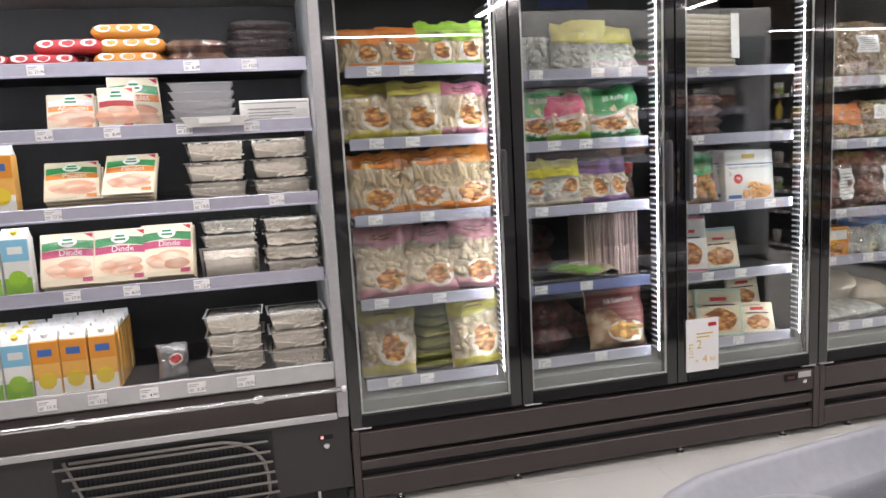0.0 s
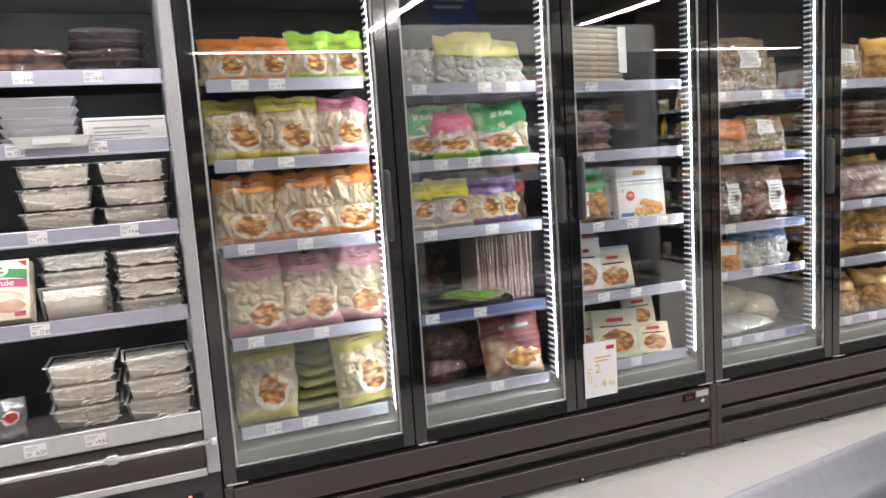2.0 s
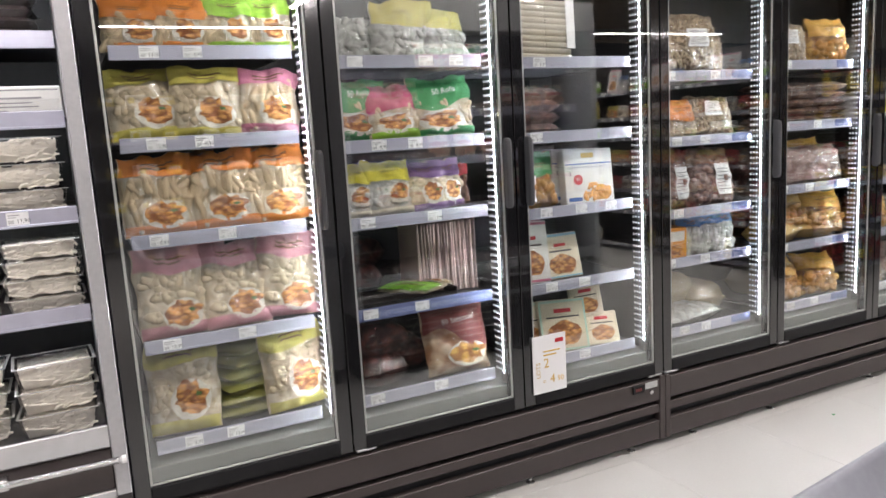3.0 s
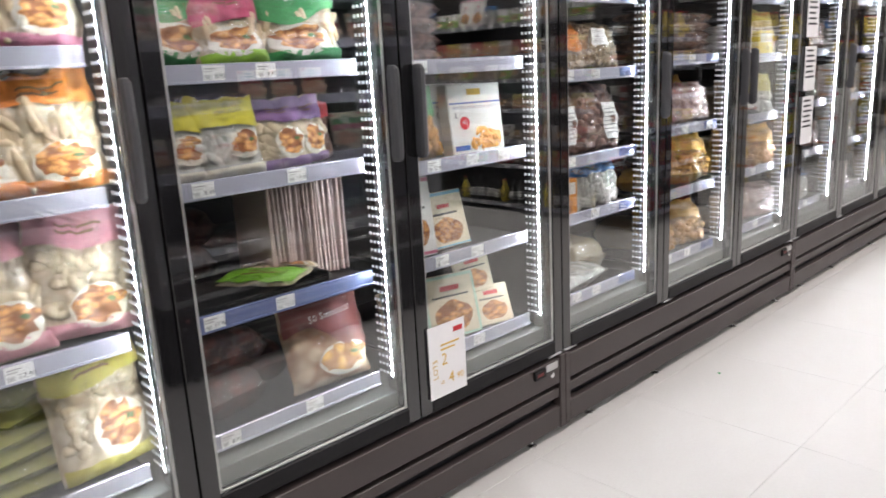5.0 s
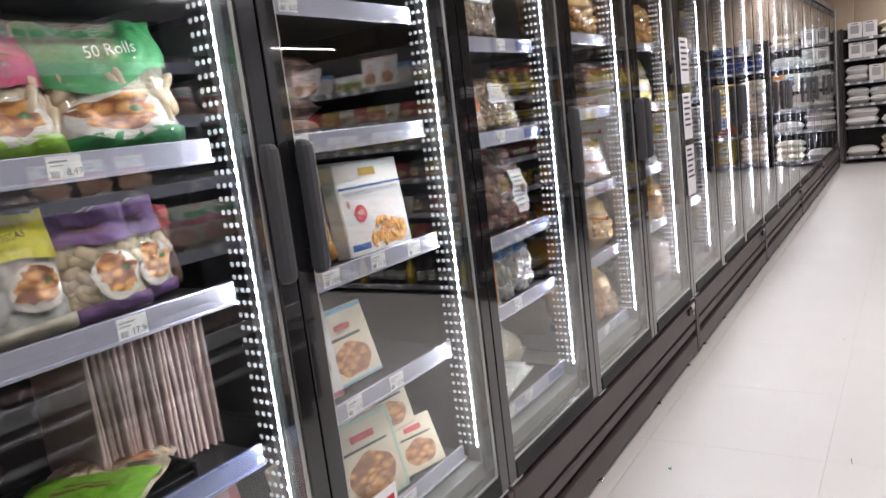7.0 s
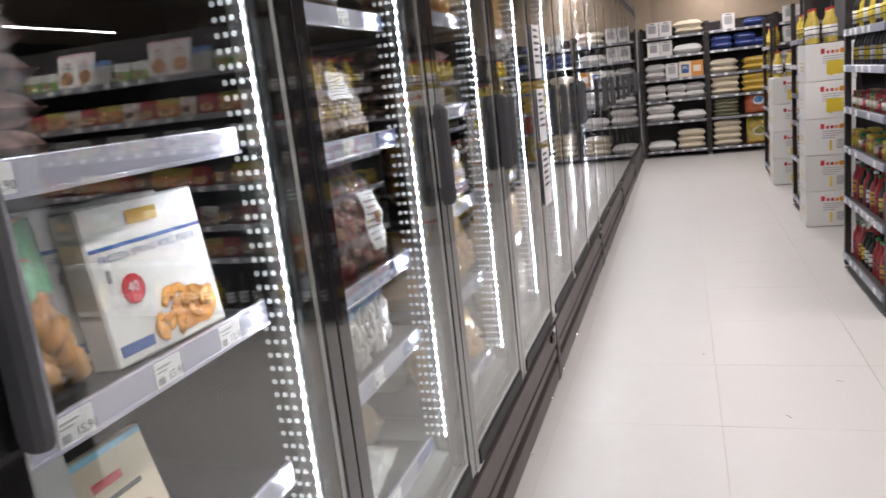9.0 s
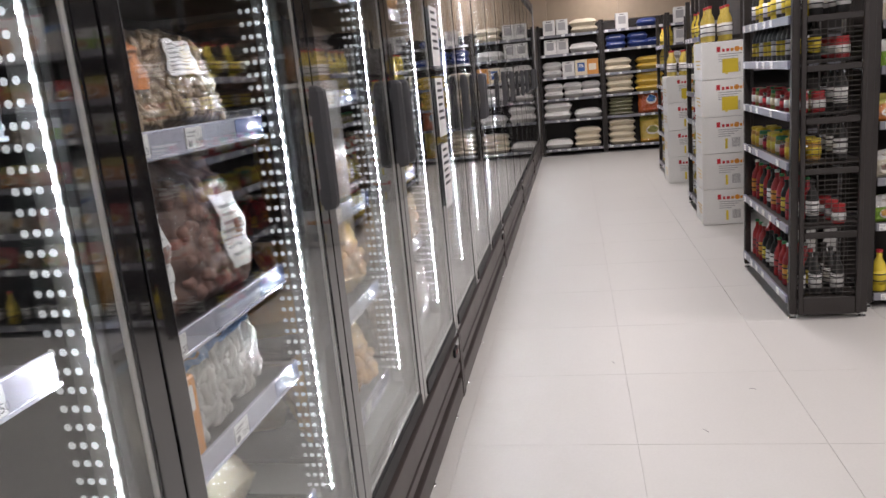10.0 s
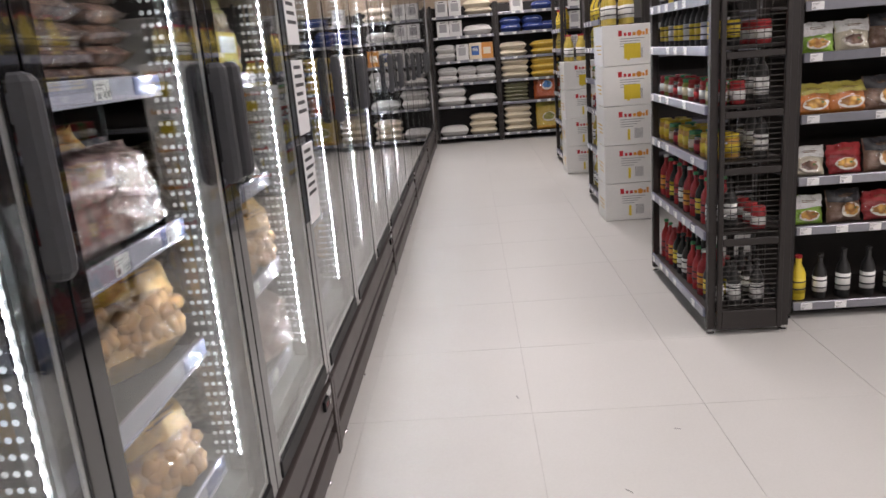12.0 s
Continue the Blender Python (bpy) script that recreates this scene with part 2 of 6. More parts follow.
def luminaire(x, y, length, along):
    t = thing("ceiling_light", "long white linear ceiling lamp hung below the ceiling", "ceiling lamp", "ceiling lamps", pose(x, y, LAMP_Z, 0, 0, 0 if along else 90))
    part("housing", box(-0.05, 0.05, -length / 2, length / 2, 0.0, 0.06), WALL, t)
    part("diffuser", box(-0.035, 0.035, -length / 2 + 0.02, length / 2 - 0.02, -0.010, -0.001), LAMP_FACE, t)
    for s in (-1, 1):
        part("hanger", tube([(0, s * length * 0.4, 0.06), (0, s * length * 0.4, 1.0)], 0.004, 6), CHROME, t)


for row in LAMP_ROWS:
    luminaire(*row)

# ---- freezers ----
P = 0.78
DOORS = 18
HANDLE_RIGHT = (True, True, False)
# lower edge of the price rails, door by door
SHELVES = [(1.837, 1.537, 1.212, 0.845, 0.483), (1.799, 1.485, 1.19, 0.83, 0.482), (1.787, 1.473, 1.147, 0.813, 0.474),
           (1.717, 1.41, 1.064, 0.824, 0.476), (1.758, 1.445, 1.113, 0.804, 0.476), (1.74, 1.43, 1.10, 0.80, 0.476)]
SHELVES += [(1.76, 1.44, 1.12, 0.81, 0.48)] * (DOORS - len(SHELVES))
FY = 0.10  # front of the freezer shelves


def led_strip(parent, x, y, z0, z1, step=0.0277, diode=LED):
    bar = part("led_bar", box(x + 0.0044, x + 0.009, y - 0.002, y + 0.012, z0 - 0.01, z1 + 0.01, 0.001), BLACK, parent)
    part("led_lens", box(x + 0.0031, x + 0.0042, y + 0.0006, y + 0.0044, z0, z1, 0.0003), LENS, bar, "thin lit plastic lens")
    n = int((z1 - z0) / step)
    dots = merge(*[box(x + 0.0026, x + 0.0042, y, y + 0.0048, z0 + i * step + 0.008, z0 + i * step + 0.017, 0.0004) for i in range(n)])
    part("led_dots", dots, diode, bar, "row of white light diodes")
    part("led_cover", box(x + 0.0014, x + 0.0043, y - 0.0036, y - 0.0030, z0, z1, 0.0002), COVER, bar, "thin frosted cover strip")
    part("cover_dots", merge(*[box(x + 0.0010, x + 0.0043, y - 0.0046, y - 0.0038, z0 + i * step + 0.006, z0 + i * step + 0.019, 0.0003) for i in range(n)]), COVERDOT, bar, "softly lit spots of the cover")
    # added fin, no freezer part: it only carries the imitated reflections
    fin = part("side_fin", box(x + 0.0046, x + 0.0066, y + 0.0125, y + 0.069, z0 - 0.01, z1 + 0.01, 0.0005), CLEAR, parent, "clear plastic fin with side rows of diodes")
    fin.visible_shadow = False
    # emissive dot rows where the double panes would mirror the diodes
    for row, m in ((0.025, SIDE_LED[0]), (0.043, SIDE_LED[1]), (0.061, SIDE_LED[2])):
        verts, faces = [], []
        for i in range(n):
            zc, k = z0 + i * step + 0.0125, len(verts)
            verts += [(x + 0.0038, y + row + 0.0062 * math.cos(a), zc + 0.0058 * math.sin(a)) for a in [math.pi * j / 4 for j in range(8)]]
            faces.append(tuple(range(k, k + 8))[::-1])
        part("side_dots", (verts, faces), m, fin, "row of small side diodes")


def grip(hx):
    """A padded upright grip with rounded ends, standing off the glass."""
    ring = [(-0.012, -0.012), (-0.013, -0.034), (-0.009, -0.046), (0.0, -0.050), (0.009, -0.046), (0.013, -0.034), (0.012, -0.012)]
    rows = [(1.223, 0.45), (1.227, 0.75), (1.236, 0.95), (1.253, 1.0), (1.476, 1.0), (1.493, 0.95), (1.502, 0.75), (1.506, 0.45)]
    verts = [(hx + x * k, -0.014 + (y + 0.014) * k, z) for z, k in rows for x, y in ring]
    n = len(ring)
    faces = [(j * n + i, j * n + (i + 1) % n, (j + 1) * n + (i + 1) % n, (j + 1) * n + i) for j in range(len(rows) - 1) for i in range(n)]
    faces += [tuple(range(n))[::-1], tuple((len(rows) - 1) * n + i for i in range(n))]
    return merge((verts, faces), box(hx - 0.009, hx + 0.009, -0.015, -0.005, 1.235, 1.275, 0.002), box(hx - 0.009, hx + 0.009, -0.015, -0.005, 1.44, 1.48, 0.002))


def freezer_door(unit, x0, handle_right, nr):
    """A glazed door from x0 to x0 + P in its unit."""
    d = new("door")
    d.parent = unit
    d.location = (x0, 0, 0)
    tagged(d, "black framed glass freezer door, closed")
    a, b, z0, z1 = 0.003, P - 0.003, 0.357, 2.42
    g = 0.053
    part("stile", box(a, g, -0.002, 0.038, z0, z1, 0.0015), GLOSSBLACK, d)
    part("stile", box(P - g, b, -0.002, 0.038, z0, z1, 0.0015), GLOSSBLACK, d)
    part("bottom_rail", box(g + 0.0005, P - g - 0.0005, -0.006, 0.038, z0, 0.412, 0.003), BLACK, d)
    part("top_rail", box(g + 0.0005, P - g - 0.0005, -0.006, 0.038, z1 - 0.06, z1, 0.003), BLACK, d)
    for y in (0.0, 0.0100):
        pane = part("pane", box(g - 0.004, P - g + 0.004, y, y + 0.003, 0.409, z1 - 0.055, 0.0005), GLASS, d)
        pane.visible_shadow = False
    for x in (g + 0.001, P - g - 0.009):
        part("spacer", box(x, x + 0.008, 0.0035, 0.0095, 0.414, z1 - 0.062, 0.001), SPACER, d)
    part("spacer", box(g + 0.01, P - g - 0.01, 0.0035, 0.0095, 0.414, 0.421, 0.001), SPACER, d)
    for x in (g - 0.012, P - g):
        part("gasket", box(x, x + 0.012, 0.0385, 0.056, 0.40, z1 - 0.05, 0.003), RUBBER, d)
    hx = P - 0.050 if handle_right else 0.052
    h = part("handle", grip(hx), GREYPLASTIC, d, "grey plastic grip")
    part("hinge", box(0.012 if handle_right else P - 0.092, 0.092 if handle_right else P - 0.012, -0.004, 0.03, 0.3475, 0.3555, 0.002), GREYSTEEL, d, "steel hinge plate")


def price_card(parent, x, y, z, words="", w=0.062, h=0.040, tilt=0.0):
    c = part("price_card", box(x - w / 2, x + w / 2, y - 0.0022, y, z, z + h, 0.0006), PAPER, parent, "white paper price card")
    bars = [box(x - w * 0.42, x + w * 0.1, y - 0.0028, y - 0.0018, z + h * 0.74, z + h * 0.82, 0.0002), box(x - w * 0.42, x - w * 0.05, y - 0.0028, y - 0.0018, z + h * 0.58, z + h * 0.64, 0.0002)]
    bars += [box(x - w * 0.42 + i * w * 0.035, x - w * 0.42 + i * w * 0.035 + w * 0.02, y - 0.0028, y - 0.0018, z + h * 0.12, z + h * 0.4, 0.0001) for i in range(7)]
    part("print", merge(*bars), GREYINK, c)
    if words:
        writing(words, h * 0.44, INK, c, pose(x + w * 0.25, y - 0.003, z + h * 0.3, 90))
    return c


PRICES = ["13,50", "8,93", "15,90", "8,49", "8,90", "6,50", "17,90", "4,90", "19,50", "12,00"]
rnd = random.Random(5)


def freezer_unit(i):
    ux = i * 3 * P
    u = thing("freezer", "upright black and brown glass-door supermarket freezer, lit inside", "freezer", "freezer row", pose(ux, 0, 0))
    w = 3 * P
    part("back", box(0.004, w - 0.004, 0.80, 0.86, 0.10, 2.44), INNER, u)
    part("side_panel", box(0.002, 0.022, 0.058, 0.799, 0.10, 2.44), INNER, u)
    part("side_panel", box(w - 0.022, w - 0.002, 0.058, 0.799, 0.10, 2.44), INNER, u)
    part("top", box(0.002, w - 0.002, -0.004, 0.86, 2.444, 2.52), BROWN, u)
    part("deck", box(0.023, w - 0.023, 0.058, 0.799, 0.40, 0.455), material("deck_steel", (0.22, 0.232, 0.22), 0.45, 0.1), u)
    # plinth: two post ends, upper fascia, slat, kick bar
    for x in (0.001, w - 0.033):
        part("plinth_post", box(x, x + 0.032, -0.014, 0.03, 0.030, 0.346, 0.003), BROWN, u)
    part("fascia", box(0.034, w - 0.034, -0.010, 0.03, 0.229, 0.335, 0.003), BROWN, u)
    part("slat", box(0.034, w - 0.034, -0.006, 0.03, 0.165, 0.207, 0.003), BROWN, u)
    part("kick_bar", box(0.034, w - 0.034, -0.010, 0.028, 0.035, 0.128, 0.004), BROWN, u)
    # near-black sheet added behind the bars, its colour standing for shade in the gaps
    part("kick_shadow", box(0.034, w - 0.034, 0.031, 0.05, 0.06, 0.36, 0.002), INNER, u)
    for fx in (0.2, 0.75, 1.58, 2.15):
        part("foot", merge(lathe([(0.006, 0.008), (0.006, 0.07)], 8, fx, 0.015), lathe([(0.02, 0.0), (0.02, 0.006), (0.008, 0.012)], 10, fx, 0.015)), CHROME, u)
    disp = part("display", box(w - 0.20, w - 0.135, -0.022, -0.0105, 0.292, 0.328, 0.001), BLACK, u, "small black thermostat display")
    part("digits", merge(*[box(w - 0.188 + k * 0.013, w - 0.179 + k * 0.013, -0.0232, -0.0222, 0.303, 0.317, 0.0003) for k in range(3)]), DIMRED, disp)
    part("badge", merge(box(w - 0.122, w - 0.048, -0.0125, -0.0105, 0.300, 0.330, 0.001)), ALU, u, "plain metal name badge")
    part("lock", lathe([(0.012, 0), (0.012, 0.004), (0.007, 0.006)], 14), CHROME, u, "round steel lock").matrix_basis = pose(w - 0.085, -0.010, 0.280, 90)
    for k in range(3):
        nr = i * 3 + k
        freezer_door(u, k * P, HANDLE_RIGHT[k], nr)
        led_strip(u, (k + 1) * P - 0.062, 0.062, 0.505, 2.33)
        if nr == 0:
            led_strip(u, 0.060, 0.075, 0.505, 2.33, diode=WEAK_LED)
        part("mullion", box((k + 1) * P - 0.05 if k < 2 else w - 0.058, (k + 1) * P + 0.05 if k < 2 else w - 0.023, 0.058, 0.10, 0.456, 2.44), MULLION, u)
        for j, z in enumerate(SHELVES[nr]):
            sx0, sx1 = k * P + 0.095, k * P + 0.70
            shelf = part("shelf", box(sx0, sx1, FY + 0.012, 0.79, z + 0.012, z + 0.028, 0.002), INNER, u)
            blue = (nr == 1 and j == 3)
            rail = part("price_rail", merge(box(sx0, sx1, FY, FY + 0.010, z, z + 0.046, 0.002), box(sx0, sx1, FY - 0.004, FY + 0.002, z - 0.003, z + 0.004, 0.001)), BLUERAIL if blue else RAIL, shelf, "lilac plastic price rail")
            if nr in (3, 4):
                part("rail_insert", box(sx1 - 0.14, sx1 - 0.002, FY - 0.0016, FY - 0.0002, z + 0.005, z + 0.043, 0.0004), BLUERAIL, shelf, "blue paper insert")
            for c in range(rnd.choice((1, 2, 2, 3)) if nr < 7 else 1):
                price_card(u, sx0 + 0.05 + c * 0.21 + rnd.uniform(0, 0.1), FY - 0.0008, z + 0.002, PRICES[rnd.randrange(len(PRICES))] if nr < 6 else "")
    return u


for i in range(DOORS // 3):
    freezer_unit(i)
    if i == DOORS // 3 - 1:
        last = bpy.data.objects[[o.name for o in scene.objects if o.name.startswith("freezer")][-1]]
        part("end_panel", box(3 * P + 0.004, 3 * P + 0.05, -0.01, 0.86, 0.0, 2.52), GREYSTEEL, last, "grey steel end panel")

# ---- open chilled case ----
CX0, CX1 = -2.50, -0.004
TRAY_Z = 0.632
# rail's lower edge, shelf's front
CASE_SHELVES = [(1.884, 0.16), (1.633, 0.14), (1.328, 0.08), (1.008, 0.06)]


def chilled_case(CX0=-2.50, m=None):
    c = thing("chilled_case", "open black chilled display case with four lit shelves and tray", "display case", "chilled cases", m)
    part("back", box(CX0, CX1, 0.74, 0.80, 0.10, 2.30), INNER, c)
    part("end_panel", box(CX1 - 0.046, CX1, -0.03, 0.80, 0.425, 2.30, 0.004), GREYSTEEL, c, "light grey steel end panel")
    part("end_panel", box(CX0, CX0 + 0.046, -0.03, 0.80, 0.425, 2.30, 0.004), GREYSTEEL, c)
    part("base", box(CX0, CX1, -0.005, 0.73, 0.10, 0.424), material("case_base_steel", (0.034, 0.032, 0.032), 0.45, grain=60), c)
    part("plinth", box(CX0 + 0.02, CX1 - 0.02, 0.06, 0.70, 0.0, 0.098), INNER, c)
    part("trim_strip", box(CX0 + 0.047, CX1 - 0.047, -0.022, 0.0, 0.416, 0.445, 0.003), GREYSTEEL, c, "grey steel trim strip")
    part("apron", box(CX0 + 0.047, CX1 - 0.047, -0.016, 0.02, 0.447, 0.586, 0.004), BROWN, c)
    bumper = part("bumper_rail", tube([(CX0 + 0.03, -0.055, 0.557), (CX1 - 0.03, -0.055, 0.557)], 0.011, 12), CHROME, c, "round chrome bumper rail", True)
    for x in (CX1 - 0.36, CX1 - 1.07, CX0 + 0.15):
        part("bracket", box(x - 0.02, x + 0.02, -0.062, -0.012, 0.540, 0.575, 0.004), CHROME, bumper)
    part("end_cap", lathe([(0.004, -0.008), (0.014, -0.002), (0.014, 0.012)], 12), PAPER, bumper).matrix_basis = pose(CX1 - 0.018, -0.055, 0.557, 0, 90, 0)
    part("tray_lip", merge(box(CX0 + 0.047, CX1 - 0.047, -0.03, -0.012, 0.597, 0.671, 0.004), box(CX0 + 0.047, CX1 - 0.047, -0.012, 0.03, 0.589, 0.599, 0.002)), WHITERAIL, c, "bright steel front lip")
    part("tray", box(CX0 + 0.047, CX1 - 0.047, -0.010, 0.73, 0.604, TRAY_Z, 0.002), material("case_tray", (0.02, 0.02, 0.021), 0.4), c, "black tray floor")
    guard = part("tray_guard", box(CX0 + 0.05, CX1 - 0.05, -0.008, -0.005, 0.672, 0.742, 0.0008), CLEAR, c, "clear plastic front guard")
    guard.visible_shadow = False
    part("canopy", merge(box(CX0, CX1, -0.02, 0.02, 2.165, 2.36, 0.006), box(CX0, CX1, 0.021, 0.80, 2.24, 2.36, 0.006)), material("case_canopy", (0.5, 0.5, 0.49), 0.45), c, "pale grey canopy")
    part("canopy_lamp", box(CX0 + 0.06, CX1 - 0.06, 0.03, 0.05, 2.215, 2.236, 0.002), glowing("case_lamp", (0.95, 0.97, 1.0), 17.0), c, "white lamp under the canopy")
    for z, y in CASE_SHELVES:
        sh = part("shelf", box(CX0 + 0.047, CX1 - 0.047, y + 0.014, 0.735, z + 0.014, z + 0.03, 0.002), INNER, c, "black steel shelf")
        part("price_rail", merge(box(CX0 + 0.05, CX1 - 0.05, y, y + 0.012, z, z + 0.052, 0.003), box(CX0 + 0.05, CX1 - 0.05, y - 0.006, y + 0.004, z - 0.004, z + 0.005, 0.002)), RAIL, sh, "lilac price rail")
        guard = part("guard", box(CX0 + 0.06, CX1 - 0.06, y + 0.014, y + 0.017, z + 0.031, z + 0.09, 0.0008), CLEAR, sh, "clear plastic shelf guard")
        guard.visible_shadow = False
        part("shelf_lamp", box(CX0 + 0.06, CX1 - 0.06, y + 0.03, y + 0.042, z + 0.006, z + 0.0135, 0.001), glowing("case_lamp", (0.95, 0.97, 1.0), 20.0), sh, "thin white shelf lamp")
        for k, x in enumerate((-0.26, -0.55, -0.80, -1.06, -1.4, -1.8)):
            if (k + int(z * 10)) % 5:
                price_card(c, x + rnd.uniform(-0.04, 0.04), y - 0.0008, z + 0.006, PRICES[rnd.randrange(10)])
    for x in (-0.41, -0.60, -0.78, -0.97, -1.15, -1.5):
        price_card(c, x, -0.0305, 0.612, PRICES[rnd.randrange(10)], 0.07, 0.044)
    grille = part("vent_panel", box(-1.14, -0.30, -0.008, -0.004, 0.10, 0.40, 0.002), INNER, c, "recessed black air vent")
    grille.location = (-0.025, 0, 0)
    frame_pts = [(-1.08, -0.022, 0.385), (-0.50, -0.022, 0.385)] + [(-0.50 + 0.17 * math.sin(a), -0.022, 0.215 + 0.17 * math.cos(a)) for a in (0.4, 0.8, 1.2, 1.57)] + [(-0.33, -0.022, 0.14), (-0.345, -0.022, 0.115), (-0.38, -0.022, 0.105)]
    part("vent_frame", tube(frame_pts, 0.007, 8), VENTROD, grille, "grey bent rod frame", True)
    part("vent_frame", tube([(-1.10, -0.022, 0.39), (-1.0, -0.022, 0.105)], 0.007, 8), VENTROD, grille)
    for i in range(6):
        z = 0.365 - i * 0.045
        part("vent_bar", tube([(-1.14 + i * 0.03, -0.026, z), (-0.32 + 0.006 * i, -0.026, z)], 0.006, 8), VENTROD, grille)
    tagged(part("vent_fins", merge(*[box(-1.06 + k * 0.018, -1.055 + k * 0.018, -0.012, -0.0082, 0.12, 0.37, 0.0005) for k in range(40)]), BLACK, grille), kind="stuff")
    d = part("display", box(-0.135, -0.075, -0.0095, -0.0045, 0.330, 0.350, 0.001), BLACK, c, "small black thermostat with red digits")
    part("digits", box(-0.128, -0.116, -0.0105, -0.009, 0.334, 0.346, 0.0005), REDLED, d)
    part("lock", lathe([(0.013, 0), (0.013, 0.004), (0.008, 0.006)], 14), CHROME, c, "round steel lock").matrix_basis = pose(-0.105, -0.005, 0.302, 90)
    for x in (-0.15, -1.2, CX0 + 0.2):
        part("foot", lathe([(0.02, 0.0), (0.02, 0.01), (0.008, 0.02), (0.008, 0.1)], 10, x, 0.03), CHROME, c)


chilled_case()
OPPOSITE = pose(1.425, -1.70, 0, 0, 0, 180)
chilled_case(-1.9, OPPOSITE)

# ---- racks ----
RACKRAIL = material("grey_blue_price_rail", (0.24, 0.25, 0.33), 0.3, 0.2, coat=0.5, bump=0.05)
STEELRAIL = material("steel_price_rail", (0.27, 0.275, 0.31), 0.3, 0.5, coat=0.3, bump=0.05)


WIRE = material("wire_steel", (0.085, 0.08, 0.075), 0.35, 0.5, bump=0)


def wire_panel(parent, x0, x1, z0, z1, y, step=0.034):
    wires = []
    for k in range(1, int((x1 - x0) / step)):
        wires.append(tube([(x0 + k * step, y, z0), (x0 + k * step, y, z1)], 0.0013, 5))
    for k in range(1, int((z1 - z0) / (step * 0.75))):
        wires.append(tube([(x0, y + 0.003, z0 + k * step * 0.75), (x1, y + 0.003, z0 + k * step * 0.75)], 0.0022, 5))
    return tagged(part("wire_panel", merge(*wires), WIRE, parent, "dark wire mesh panel"), kind="stuff")


def rack(name, label, category, m, width, depth, zs, height, rail_mat, back=True, cards=True, group=""):
    """Shelving that faces -y of its pose, from x = 0 to width."""
    t = thing(name, label, category, group, m)
    for x in (0.0, width - 0.04):
        part("post", box(x, x + 0.04, 0.0, 0.04, 0.03, height, 0.003), DARKRACK, t)
        part("post", box(x, x + 0.04, depth - 0.04, depth, 0.03, height, 0.003), DARKRACK, t)
        part("foot", lathe([(0.022, 0.0), (0.022, 0.008), (0.009, 0.014), (0.009, 0.032)], 10, x + 0.02, 0.02), CHROME, t)
        part("foot", lathe([(0.022, 0.0), (0.022, 0.008), (0.009, 0.014), (0.009, 0.032)], 10, x + 0.02, depth - 0.02), CHROME, t)
    if back:
        part("back_panel", box(0.041, width - 0.041, depth - 0.02, depth - 0.005, 0.06, height - 0.01), DARKRACK, t)
    for j, z in enumerate(zs):
        sh = part("shelf", box(0.041, width - 0.041, 0.004, depth - 0.022, z + 0.018, z + 0.034, 0.002), DARKRACK, t)
        part("price_rail", box(0.041, width - 0.041, -0.012, 0.003, z, z + 0.045, 0.003), rail_mat, sh, "pale plastic price rail")
        if cards:
            for k in range(int(width / 0.17)):
                if rnd.random() < 0.8:
                    price_card(t, 0.10 + k * 0.17 + rnd.uniform(-0.02, 0.02), -0.0128, z + 0.004, "", 0.058, 0.036)
    return t


EC_Z = (0.085, 0.485, 0.835, 1.10, 1.372, 1.60)
END_Z = (0.078, 0.575, 0.934, 1.29, 1.67, 1.985)
G_Z = (0.048, 0.45, 0.702, 1.008, 1.30, 1.535, 1.835)
ENDCAPS = [(5.665, 6.825), (8.55, 9.42), (11.25, 12.15)]


def endcap_side(t, width, depth):
    """Framed wire panels that close the rack's side towards +x of its pose."""
    x = width + 0.004
    for y in (0.041, depth - 0.066):
        part("side_stile", box(x - 0.004, x + 0.018, y, y + 0.024, 0.03, 2.0, 0.003), DARKRACK, t)
    edges = [0.03, 0.13, 0.462, 0.498, 0.812, 0.845, 1.08, 1.112, 1.35, 1.382, 1.60, 1.632, 1.98]
    for k in range(0, len(edges) - 1, 2):
        part("side_bar", box(x, x + 0.014, 0.066, depth - 0.067, edges[k], edges[k + 1], 0.003), DARKRACK, t)
    for k in range(1, len(edges) - 2, 2):
        w = wire_panel(t, 0, depth - 0.133, edges[k], edges[k + 1], 0)
        w.matrix_basis = pose(x + 0.006, 0.066, 0, 0, 0, 90)
    for z in (0.25, 0.62, 0.97, 1.25, 1.53):
        part("bolt", lathe([(0.006, 0), (0.006, 0.003)], 8), CHROME, t).matrix_basis = pose(x + 0.018, 0.07, z, 0, 90, 0)


for n, (x0, x1) in enumerate(ENDCAPS):
    r = rack("end_rack", "dark steel end-of-aisle rack full of bottles and jars", "rack", pose(x1, -1.715, 0, 0, 0, 180), x1 - x0, 0.40, EC_Z, 2.0, RACKRAIL, n > 0, True, "end racks")
    endcap_side(r, x1 - x0, 0.40)
    gx0, gx1 = x0 + 0.15, x1 - 0.1
    mid = (gx0 + gx1) / 2
    rack("gondola", "long dark shop gondola stocked with noodles and sauces", "gondola", pose(gx0, -2.155, 0, 0, 0, -90), 4.6, mid - gx0 - 0.004, G_Z, 2.24, STEELRAIL, True, n == 0, "gondolas")
    rack("gondola", "long dark shop gondola with its far side stocked", "gondola", pose(gx1, -6.755, 0, 0, 0, 90), 4.6, gx1 - mid - 0.004, G_Z, 2.24, STEELRAIL, True, False, "gondolas")
for k in range(4):
    rack("wall_rack", "black wall shelving bay stacked with rice and flour sacks", "rack", pose(14.55, -0.03 - k * 1.06, 0, 0, 0, -90), 1.058, 0.55, END_Z, 2.2, STEELRAIL, True, True, "wall racks")
